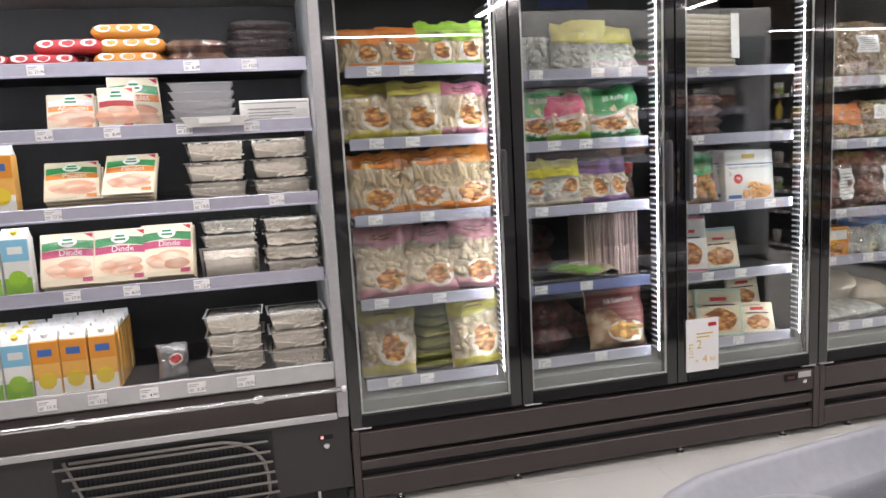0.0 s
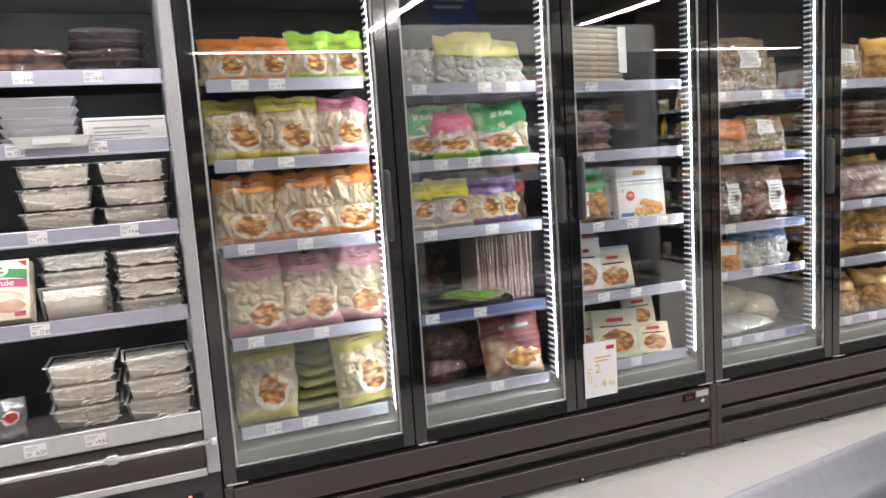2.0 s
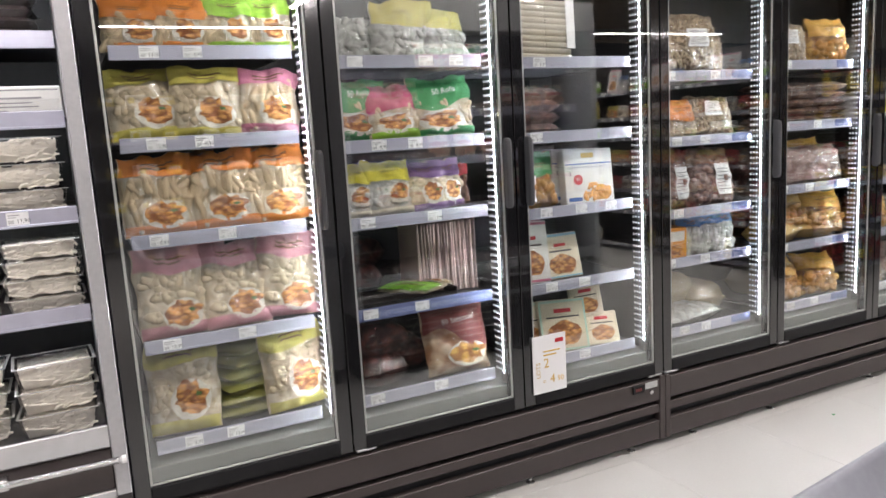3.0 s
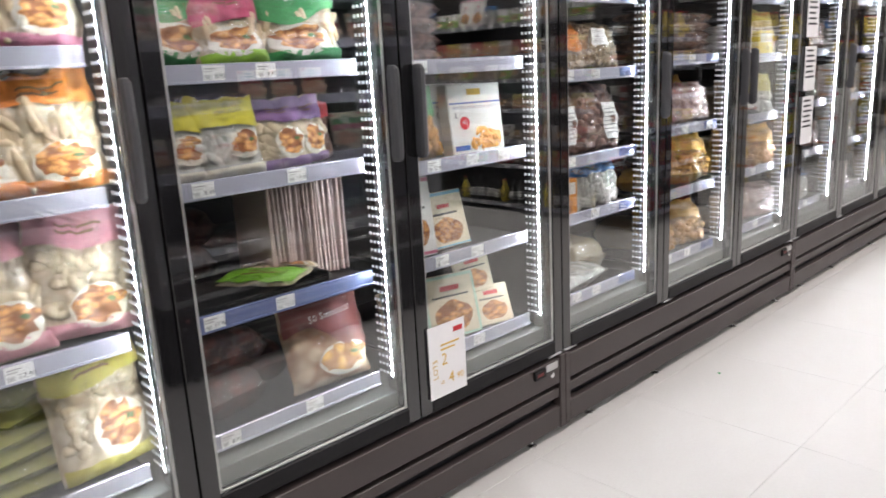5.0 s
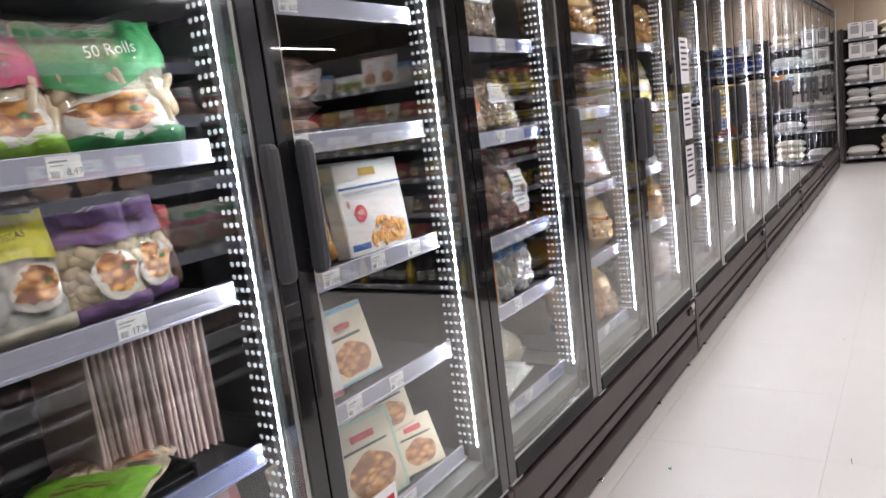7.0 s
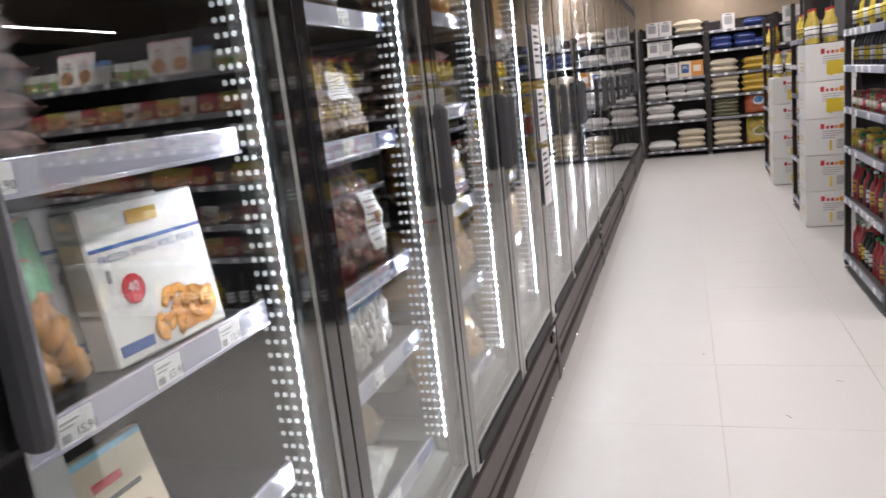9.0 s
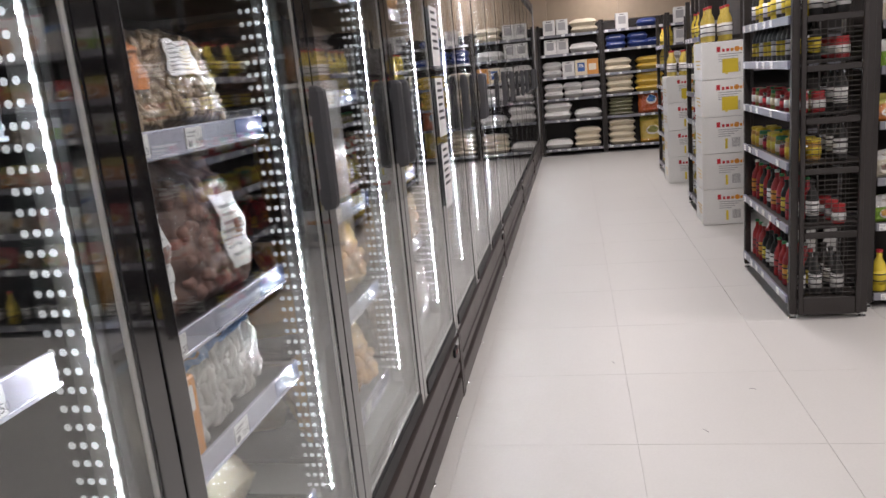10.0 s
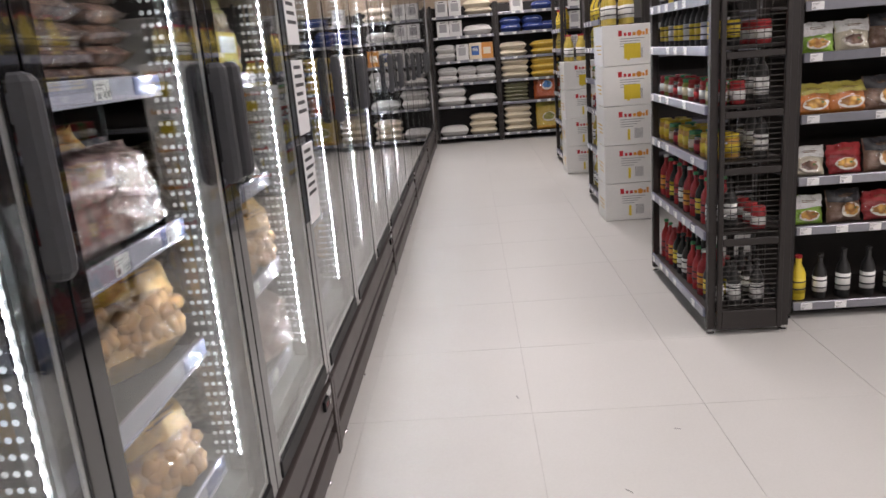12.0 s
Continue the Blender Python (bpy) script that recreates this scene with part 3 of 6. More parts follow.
for k in range(3):
    rack("wall_rack", "tall dark wall shelving across the shop", "rack", pose(-1.0 + k * 2.6, -9.0, 0, 0, 0, 180), 2.4, 0.5, (0.1, 0.6, 1.1, 1.6, 2.1), 2.6, STEELRAIL, True, False, "far wall racks")

# ---- chest freezer ----


def chest_freezer():
    c = thing("chest_freezer", "grey island chest freezer with rounded corners and glass lid", "freezer")
    x0, x1, y0, y1 = 0.27, 1.40, -4.1, -1.715
    slant = 0.17  # the end nearest the freezers runs at an angle

    def outline(inset, n=6):
        corners = [(x1 - inset, y1 - inset, 0.05), (x0 + inset, y1 - slant - inset, 0.30), (x0 + inset, y0 + inset, 0.16), (x1 - inset, y0 + inset, 0.05)]
        pts = []
        for k, (cx, cy, r) in enumerate(corners):
            p, a, b = Vector((cx, cy)), Vector(corners[k - 1][:2]), Vector(corners[(k + 1) % 4][:2])
            r = max(0.02, r - 0.5 * inset)
            d0, d1 = (a - p).normalized() * r, (b - p).normalized() * r
            for q in range(n + 1):
                u = q / n
                pts.append(tuple(p + d0 * (1 - u) ** 2 + d1 * u ** 2))
        return pts

    def loft(rows):
        verts, faces, n = [], [], 0
        for inset, h in rows:
            ring = outline(inset)
            n = len(ring)
            verts += [(x, y, h) for x, y in ring]
        for j in range(len(rows) - 1):
            faces += [(j * n + i, j * n + (i + 1) % n, (j + 1) * n + (i + 1) % n, (j + 1) * n + i) for i in range(n)]
        return verts, faces, n

    v, f, n = loft([(0.05, 0.10), (0.04, 0.12), (0.02, 0.60), (0.015, 0.80), (0.0, 0.82)])
    part("body", (v, f), GREYSTEEL, c, "grey steel body", True)
    v, f, n = loft([(0.08, 0.0), (0.08, 0.099)])
    part("plinth", (v, f), INNER, c)
    rim = material("chest_rim", (0.30, 0.31, 0.35), 0.4, grain=50)
    v, f, n = loft([(0.0, 0.821), (-0.006, 0.84), (-0.006, 0.888), (0.002, 0.90), (0.014, 0.901), (0.022, 0.892), (0.045, 0.858), (0.050, 0.853), (0.066, 0.838), (0.078, 0.834), (0.08, 0.80)])
    part("rim", (v, f), rim, c, "pale grey plastic rim", True)
    v, f, n = loft([(0.081, 0.80), (0.10, 0.35)])
    f = f + [tuple(n + i for i in range(n))]
    part("liner", (v, f), material("chest_liner", (0.34, 0.36, 0.40), 0.4), c, "pale inner tub", True)
    v, f, n = loft([(0.079, 0.838), (0.079, 0.842)])
    f = f + [tuple(n + i for i in range(n)), tuple(range(n))[::-1]]
    lid = part("lid", (v, f), CLEAR, c, "flat clear lid")
    lid.visible_shadow = False
    part("lid_ring", tube([(0.60 + 0.16 * math.cos(a), -2.07 + 0.16 * math.sin(a), 0.851) for a in [radians(45 + 11 * k) for k in range(13)]], 0.010, 8), rim, lid, "curved pale lid edge", True)
    for k in range(2):
        part("lid_rail", box(x1 - 0.20 + k * 0.06, x1 - 0.17 + k * 0.06, y1 - 0.9, y1 - 0.17, 0.8425, 0.856, 0.003), ALU, c)
    part("card", box(x1 - 0.36, x1 - 0.22, y1 - 0.40, y1 - 0.22, 0.8424, 0.8444, 0.0005), PAPER, c, "white paper notice")


chest_freezer()

# ---- goods ----
def film(name, colour, body=None, gaps=None, scale=28.0, stretch=(1, 1, 1), gloss=1.0, crinkle=55.0, relief=0.006):
    """Glossy crinkled packing film: printed in one colour, or clear with lumps of food behind it (body and gaps)."""
    if name in MATS:
        return MATS[name]
    m = bpy.data.materials.new(name)
    m.use_nodes = True
    nt, p = m.node_tree, m.node_tree.nodes["Principled BSDF"]
    nd, ln = nt.nodes.new, nt.links.new
    tc, info, off, mp = nd("ShaderNodeTexCoord"), nd("ShaderNodeObjectInfo"), nd("ShaderNodeVectorMath"), nd("ShaderNodeMapping")
    off.operation = "MULTIPLY_ADD"
    off.inputs[1].default_value = (1, 1, 1)
    ln(tc.outputs["Object"], off.inputs[0])
    ln(info.outputs["Random"], off.inputs[2])
    mp.inputs["Scale"].default_value = stretch
    ln(off.outputs[0], mp.inputs["Vector"])
    mix = nd("ShaderNodeMix")
    mix.data_type = "RGBA"
    noise_ = nd("ShaderNodeTexNoise")
    noise_.inputs["Scale"].default_value, noise_.inputs["Detail"].default_value, noise_.inputs["Distortion"].default_value = crinkle, 3, 1.5
    ridge = nd("ShaderNodeTexNoise")
    ridge.noise_type = "RIDGED_MULTIFRACTAL"
    ridge.inputs["Scale"].default_value, ridge.inputs["Detail"].default_value, ridge.inputs["Distortion"].default_value = 17.0, 3, 0.8
    ln(off.outputs[0], ridge.inputs["Vector"])
    ln(off.outputs[0], noise_.inputs["Vector"])
    bump = nd("ShaderNodeBump")
    bump.inputs["Distance"].default_value, bump.inputs["Strength"].default_value = relief, 0.6
    if body:
        vor = nd("ShaderNodeTexVoronoi")
        vor.feature = "SMOOTH_F1"
        vor.inputs["Scale"].default_value, vor.inputs["Smoothness"].default_value = scale, 0.25
        warp, wadd = nd("ShaderNodeTexNoise"), nd("ShaderNodeVectorMath")
        warp.inputs["Scale"].default_value = scale * 0.45
        wadd.operation = "MULTIPLY_ADD"
        wadd.inputs[1].default_value = (1.3 / scale,) * 3
        ln(mp.outputs[0], warp.inputs["Vector"])
        ln(warp.outputs["Color"], wadd.inputs[0])
        ln(mp.outputs[0], wadd.inputs[2])
        ln(wadd.outputs[0], vor.inputs["Vector"])
        ramp = nd("ShaderNodeValToRGB")
        ramp.color_ramp.elements[0].position, ramp.color_ramp.elements[1].position = 0.28, 0.66
        ramp.color_ramp.elements[0].color, ramp.color_ramp.elements[1].color = (*body, 1), (*gaps, 1)
        ln(vor.outputs["Distance"], ramp.inputs[0])
        hue = nd("ShaderNodeHueSaturation")
        vr = nd("ShaderNodeMapRange")
        vr.inputs["To Min"].default_value, vr.inputs["To Max"].default_value = 0.72, 1.2
        ln(vor.outputs["Color"], vr.inputs["Value"])
        ln(vr.outputs[0], hue.inputs["Value"])
        ln(ramp.outputs[0], hue.inputs["Color"])
        ln(hue.outputs[0], p.inputs["Base Color"])
        inv = nd("ShaderNodeMath")
        inv.operation = "MULTIPLY_ADD"
        inv.inputs[1].default_value, inv.inputs[2].default_value = -1.0, 1.0
        ln(vor.outputs["Distance"], inv.inputs[0])
        ln(inv.outputs[0], bump.inputs["Height"])
        ln(bump.outputs[0], p.inputs["Normal"])
    else:
        mix.inputs["A"].default_value, mix.inputs["B"].default_value = (*[c * 0.82 for c in colour], 1), (*[min(1, c * 1.12 + 0.01) for c in colour], 1)
        ln(noise_.outputs["Fac"], mix.inputs["Factor"])
        ln(mix.outputs["Result"], p.inputs["Base Color"])
        ln(noise_.outputs["Fac"], bump.inputs["Height"])
        ln(bump.outputs[0], p.inputs["Normal"])
    cb = nd("ShaderNodeBump")
    cb.inputs["Distance"].default_value, cb.inputs["Strength"].default_value = 0.022, 0.9
    ln(ridge.outputs["Fac"], cb.inputs["Height"])
    ln(cb.outputs[0], p.inputs["Coat Normal"])
    p.inputs["Roughness"].default_value = 0.45
    p.inputs["Coat Weight"].default_value, p.inputs["Coat Roughness"].default_value = 0.55 * gloss, 0.05
    MATS[name] = m
    return m


def wrap_film(name, base):
    """Clear crinkled film: see-through, with a sharp gloss on its folds."""
    m = bpy.data.materials.new(name)
    m.use_nodes = True
    nt = m.node_tree
    nt.nodes.clear()
    nd, ln = nt.nodes.new, nt.links.new
    out, mix, tr, gl, lw = nd("ShaderNodeOutputMaterial"), nd("ShaderNodeMixShader"), nd("ShaderNodeBsdfTransparent"), nd("ShaderNodeBsdfGlossy"), nd("ShaderNodeLayerWeight")
    tc, info, off, ridge, bump, fac = nd("ShaderNodeTexCoord"), nd("ShaderNodeObjectInfo"), nd("ShaderNodeVectorMath"), nd("ShaderNodeTexNoise"), nd("ShaderNodeBump"), nd("ShaderNodeMath")
    off.operation = "ADD"
    ln(tc.outputs["Object"], off.inputs[0])
    ln(info.outputs["Random"], off.inputs[1])
    ridge.noise_type = "RIDGED_MULTIFRACTAL"
    ridge.inputs["Scale"].default_value, ridge.inputs["Detail"].default_value, ridge.inputs["Distortion"].default_value = 13.0, 2.5, 1.1
    ln(off.outputs[0], ridge.inputs["Vector"])
    bump.inputs["Distance"].default_value, bump.inputs["Strength"].default_value = 0.03, 1.0
    ln(ridge.outputs["Fac"], bump.inputs["Height"])
    ln(bump.outputs[0], gl.inputs["Normal"])
    fac.operation = "MULTIPLY_ADD"
    fac.inputs[1].default_value, fac.inputs[2].default_value = 0.25, base
    ln(lw.outputs["Facing"], fac.inputs[0])
    gl.inputs["Roughness"].default_value = 0.07
    tr.inputs["Color"].default_value = (0.97, 0.97, 0.97, 1)
    ln(fac.outputs[0], mix.inputs[0])
    ln(tr.outputs[0], mix.inputs[1])
    ln(gl.outputs[0], mix.inputs[2])
    ln(mix.outputs[0], out.inputs[0])
    return m


WRAP = wrap_film("crinkled_wrap", 0.10)
DOUGH = material("pale_dough", (0.54, 0.42, 0.27), 0.5, vary=0.10, grain=50, spread=0.06)
DUMPLING = material("dumpling_dough", (0.54, 0.44, 0.30), 0.5, vary=0.12, grain=40, spread=0.06)
BALL = material("meat_ball_skin", (0.30, 0.17, 0.14), 0.5, vary=0.3, grain=40)
PIECE = material("golden_crust", (0.46, 0.22, 0.035), 0.5, vary=0.35, grain=40)
SHRED = material("beige_shreds", (0.50, 0.38, 0.25), 0.55, vary=0.4, grain=30)
CHUNK = material("white_fillet", (0.48, 0.47, 0.44), 0.5, vary=0.15, grain=40)
FILLING = {}


def capsule(p, way, length, r, n=6):
    way = way.normalized()
    pts = [(-0.5, 0.25), (-0.44, 0.75), (-0.3, 1.0), (0.3, 1.0), (0.44, 0.75), (0.5, 0.25)]
    side = way.cross(Vector((0, 1, 0))).normalized()
    up = side.cross(way)
    verts = []
    for a, k in pts:
        for i in range(n):
            t = 2 * math.pi * i / n
            verts.append(tuple(p + way * (a * length) + (side * math.cos(t) + up * math.sin(t)) * (r * k)))
    faces = [(j * n + i, j * n + (i + 1) % n, (j + 1) * n + (i + 1) % n, (j + 1) * n + i) for j in range(len(pts) - 1) for i in range(n)]
    return verts, faces + [tuple(range(n))[::-1], tuple((len(pts) - 1) * n + i for i in range(n))]


def contents(at, kind, v1, seed, v0=0.09, hole=None):
    """Rolls, dumplings or pieces pressed against the window of a bag."""
    r = random.Random(seed)
    count, length, radius, tilt = {"roll": (58, 0.085, 0.0120, 0.5), "dumpling": (64, 0.044, 0.0155, 1.4), "ball": (46, 0.030, 0.016, 1.5), "piece": (30, 0.055, 0.021, 1.5), "shred": (90, 0.040, 0.006, 1.5), "chunk": (28, 0.062, 0.014, 1.4)}[kind]
    geos = []
    for _ in range(count):
        u, v = r.uniform(0.10, 0.90), r.uniform(v0, v1 - 0.04)
        if hole and ((u - hole[0]) / hole[2]) ** 2 + ((v - hole[1]) / hole[3]) ** 2 < 1.1:
            continue
        p = Vector(at(u, v, -radius * r.uniform(0.2, 0.75)))
        a = r.gauss(0, tilt)
        geos.append(capsule(p, Vector((math.sin(a), r.uniform(-0.15, 0.15), math.cos(a))), length * r.uniform(0.8, 1.15), radius * r.uniform(0.85, 1.15)))
    return merge(*geos)


C_ROLL = film("frozen_rolls", None, (0.80, 0.72, 0.58), (0.56, 0.45, 0.30), 26, (1.3, 1, 0.42))
C_DUMP = film("frozen_dumplings", None, (0.78, 0.69, 0.54), (0.54, 0.43, 0.29), 26, (1, 1, 0.7))
C_FRY = film("fried_rolls_print", None, (0.70, 0.34, 0.10), (0.26, 0.085, 0.02), 46, (0.7, 1, 1.4), 0.8)
C_BOWL = film("dish_rim_print", (0.64, 0.61, 0.53), gloss=0.8)
C_BEIGE = film("beige_pieces", None, (0.52, 0.40, 0.27), (0.22, 0.14, 0.08), 60)
C_MEAT = film("meat_balls", None, (0.36, 0.22, 0.18), (0.13, 0.07, 0.06), 26)
C_PINK = film("pale_meat", None, (0.58, 0.42, 0.38), (0.33, 0.20, 0.18), 24)
C_DARK = film("dark_red_food", None, (0.17, 0.045, 0.035), (0.05, 0.015, 0.012), 22)
C_GOLDEN = film("golden_pieces", None, (0.66, 0.38, 0.08), (0.32, 0.14, 0.03), 26)
C_WHITE = film("white_pieces", None, (0.66, 0.66, 0.62), (0.42, 0.42, 0.38), 30)
C_PRAWN = film("prawn_print", None, (0.84, 0.42, 0.10), (0.66, 0.26, 0.05), 42, (1, 1, 1), 0.8)
C_BROWN = film("brown_red_food", None, (0.30, 0.17, 0.11), (0.10, 0.05, 0.035), 24)
C_SALAD = material("pale_seafood", (0.78, 0.73, 0.64), 0.55, vary=0.22, grain=45, spread=0.08)
FILLING.update({C_ROLL: ("roll", DOUGH), C_DUMP: ("dumpling", DUMPLING), C_MEAT: ("ball", BALL), C_GOLDEN: ("piece", PIECE), C_BEIGE: ("shred", SHRED), C_WHITE: ("chunk", CHUNK)})
LEAF = film("green_leaf_print", (0.07, 0.15, 0.035), gloss=0.5)
F = {n: film(n + "_film", c) for n, c in dict(orange=(0.68, 0.22, 0.03), lime=(0.30, 0.55, 0.04), yellow=(0.50, 0.44, 0.08), olive=(0.27, 0.26, 0.06), pink=(0.58, 0.20, 0.30), rose=(0.56, 0.25, 0.29),
     green=(0.03, 0.26, 0.07), purple=(0.20, 0.10, 0.26), red=(0.40, 0.025, 0.03), grey=(0.32, 0.31, 0.31), blue=(0.06, 0.19, 0.46), white=(0.72, 0.72, 0.70), cream=(0.66, 0.60, 0.46), amber=(0.62, 0.34, 0.05), brown=(0.18, 0.10, 0.06), deepblue=(0.02, 0.05, 0.24), mint=(0.45, 0.62, 0.52), black=(0.03, 0.03, 0.035), teal=(0.05, 0.22, 0.24)).items()}
BOARD = {n: material(n + "_board", c, 0.5, vary=0.04, grain=60, bump=0.03, coat=0.25) for n, c in dict(white=(0.74, 0.74, 0.72), blue=(0.05, 0.14, 0.42), red=(0.48, 0.03, 0.035), green=(0.06, 0.28, 0.10), orange=(0.68, 0.27, 0.03), mint=(0.42, 0.62, 0.52), pink=(0.55, 0.16, 0.25), cream=(0.70, 0.62, 0.46), sky=(0.22, 0.50, 0.68), yellow=(0.72, 0.55, 0.04), lime=(0.22, 0.46, 0.05), grey=(0.36, 0.36, 0.37), maroon=(0.16, 0.02, 0.03), olive=(0.22, 0.26, 0.06), black=(0.02, 0.02, 0.02)).items()}
WHITE_INK = material("white_ink", (0.78, 0.78, 0.76), 0.5, bump=0)


def pouch_face(w, h, d, seed, flat_top=0.22):
    """The front of a filled pouch: across u and up v in 0..1, standing on z = 0 and facing -y."""
    def at(u, v, lift=0.0):
        a = abs(2 * u - 1)
        side = max(0.0, 1 - a ** 3.2) ** 0.6
        low = min(1.0, v / 0.10) ** 0.5
        top = 1.0 if v < 1 - flat_top else max(0.10, 1 - 0.9 * ((v - 1 + flat_top) / flat_top) ** 0.7)
        lump = 0.30 * noise.noise(Vector((u * 4 + seed, v * 5, seed * 2.7))) + 0.20 * noise.noise(Vector((u * 9, v * 10 + seed, seed)))
        depth = d * 0.5 * side * low * (top + lump * min(1, side * 1.3))
        x = (u - 0.5) * w * (1 - 0.05 * side * (1 - abs(2 * v - 1))) + 0.011 * noise.noise(Vector((v * 5, seed, u)))
        z = v * h + h * (0.07 * noise.noise(Vector((u * 3.2, seed, 5.0))) + 0.035 * noise.noise(Vector((u * 11.0, seed, 8.0)))) * v * v
        return (x, -depth - lift, z)
    return at


def patch(at, u0, u1, v0, v1, lift, nu=10, nv=4, wave=0.0, seed=0.0):
    def f(u, v):
        uu = u0 + (u1 - u0) * u
        vv = v0 + (v1 - v0) * v + wave * (1 - v) * math.sin(uu * 5 + seed)
        return at(uu, vv, lift)
    return sheet(f, nu, nv)


def oval(at, cu, cv, ru, rv, lift, rings=4, n=18, rough=0.0):
    verts, faces = [at(cu, cv, lift)], []
    for j in range(1, rings + 1):
        for k in range(n):
            a = 2 * math.pi * k / n
            k2 = 1 + rough * noise.noise(Vector((3 * math.cos(a), 3 * math.sin(a), cu * 9 + cv * 31)))
            verts.append(at(cu + ru * k2 * j / rings * math.cos(a), cv + rv * k2 * j / rings * math.sin(a), lift))
    faces += [(0, 1 + k, 1 + (k + 1) % n) for k in range(n)]
    for j in range(rings - 1):
        a, b = 1 + j * n, 1 + (j + 1) * n
        faces += [(a + k, b + k, b + (k + 1) % n, a + (k + 1) % n) for k in range(n)]
    return verts, faces


SEEDS = [0.0]


def pouch(name, label, category, w, h, d, body, head=None, head_v=0.70, band=None, dish=None, words="", word_mat=None, card=None, wave=0.03, dish_at=(0.60, 0.34, 0.30, 0.24)):
    SEEDS[0] += 1.37
    sd = SEEDS[0]
    t = thing(name, label, category)
    at = pouch_face(w, h, d, sd)
    front = sheet(at, 20, 24)
    back_at = pouch_face(w, h, d * 0.8, sd + 9)

    def rear(u, v):
        x, y, z = back_at(1 - u, v)
        fx, fy, fz = at(1 - u, v)
        return (fx, -y + 0.001, fz)
    part("bag", merge(front, sheet(rear, 10, 10)), body, t, "", True)
    if body in FILLING:
        kind, stuff_mat = FILLING[body]
        tagged(part("contents", contents(at, kind, head_v if head else 0.86, int(sd * 100), 0.19 if band else 0.09, dish_at if dish else None), stuff_mat, t, "frozen food seen through the clear film", True), kind="stuff")
    wrap = part("film", sheet(lambda u, v: at(u, v, 0.009 * min(1, 6 * u, 6 * (1 - u)) + 0.004 * noise.noise(Vector((u * 7, v * 8, sd)))), 18, 20), WRAP, t, "clear crinkled outer film", True)
    wrap.visible_shadow = False
    if head:
        part("header", patch(at, 0.005, 0.995, head_v, 0.995, 0.0100, 20, 8, wave, sd), head, t, "printed top of the bag", True)
        part("seam", merge(*[patch(at, 0.02, 0.98, v, v + 0.008, 0.0110, 20, 1) for v in (0.955, 0.975)]), head, t, "", True)
    if band:
        part("band", patch(at, 0.01, 0.99, 0.012, 0.14, 0.0100, 20, 5), band, t, "printed lower band", True)
    if dish:
        cu, cv, ru, rv = dish_at
        plate = part("dish_print", oval(at, cu, cv, ru * 0.95, rv * 0.92, 0.0105, 6, 26), C_BOWL, t, "printed picture of a dish", True)
        part("food_print", oval(at, cu, cv + 0.02, ru * 0.80, rv * 0.70, 0.0120, 6, 26, 0.45), dish, plate, "", True)
        part("leaf_print", oval(at, cu + ru * 0.38, cv + rv * 0.20, ru * 0.16, rv * 0.13, 0.0132, 3, 12, 0.9), LEAF, plate, "", True)
    if card:
        cu, cv, ru, rv = card
        cp = part("label_card", patch(at, cu - ru, cu + ru, cv - rv, cv + rv, 0.0125, 10, 10), PAPER, t, "white printed label", True)
        part("print", merge(*[patch(at, cu - ru * 0.8, cu + ru * (0.8 - 0.25 * (k % 3)), cv + rv * (0.7 - 0.22 * k), cv + rv * (0.62 - 0.22 * k), 0.0136, 8, 1) for k in range(7)]), GREYINK, cp, "", True)
    if words:
        y = at(0.5, 0.5 * head_v + 0.5)[1]
        writing(words, min(0.032 if words.startswith("50") else 0.017, 1.15 * w / len(words)), word_mat or INK, t, pose(0, y - 0.0175, h * (0.5 * head_v + 0.48), 90, -5, 0))
    elif head:
        v = 0.5 * head_v + 0.5
        part("print", merge(*[patch(at, 0.28, 0.75 - 0.1 * k, v - 0.05 * k, v - 0.05 * k + 0.020, 0.0116, 16, 1) for k in range(2)]), word_mat or BROWNINK, t, "", True)
    return t


def carton(name, label, category, w, h, d, colour, stripes=(), dish=None, words="", word_mat=None, wz=0.8, wsize=0.02):
    """A printed card box, standing and facing -y. stripes: (z0, z1, material) as fractions of the height."""
    t = thing(name, label, category)
    part("box", box(-w / 2, w / 2, -d / 2, d / 2, 0, h, 0.004), colour, t)
    y = -d / 2
    for z0, z1, m, *xs in stripes:
        xa, xb = xs if xs else (0.02, 0.98)
        part("stripe", box(-w / 2 + xa * w, -w / 2 + xb * w, y - 0.0012, y + 0.0005, z0 * h, z1 * h, 0.0004), m, t)
    if dish:
        m, cx, cz, rx, rz = dish
        verts = [((cx - 0.5) * w, y - 0.0022, cz * h)] + [((cx - 0.5 + rx * math.cos(a)) * w, y - 0.0022, (cz + rz * math.sin(a) * (1 + 0.1 * math.sin(5 * a))) * h) for a in [2 * math.pi * k / 22 for k in range(22)]]
        part("food_print", (verts, [(0, 1 + k, 1 + (k + 1) % 22) for k in range(22)]), m, t, "printed picture of food")
    if words:
        writing(words, wsize, word_mat or INK, t, pose(0, y - 0.0024, h * wz, 90))
    return t


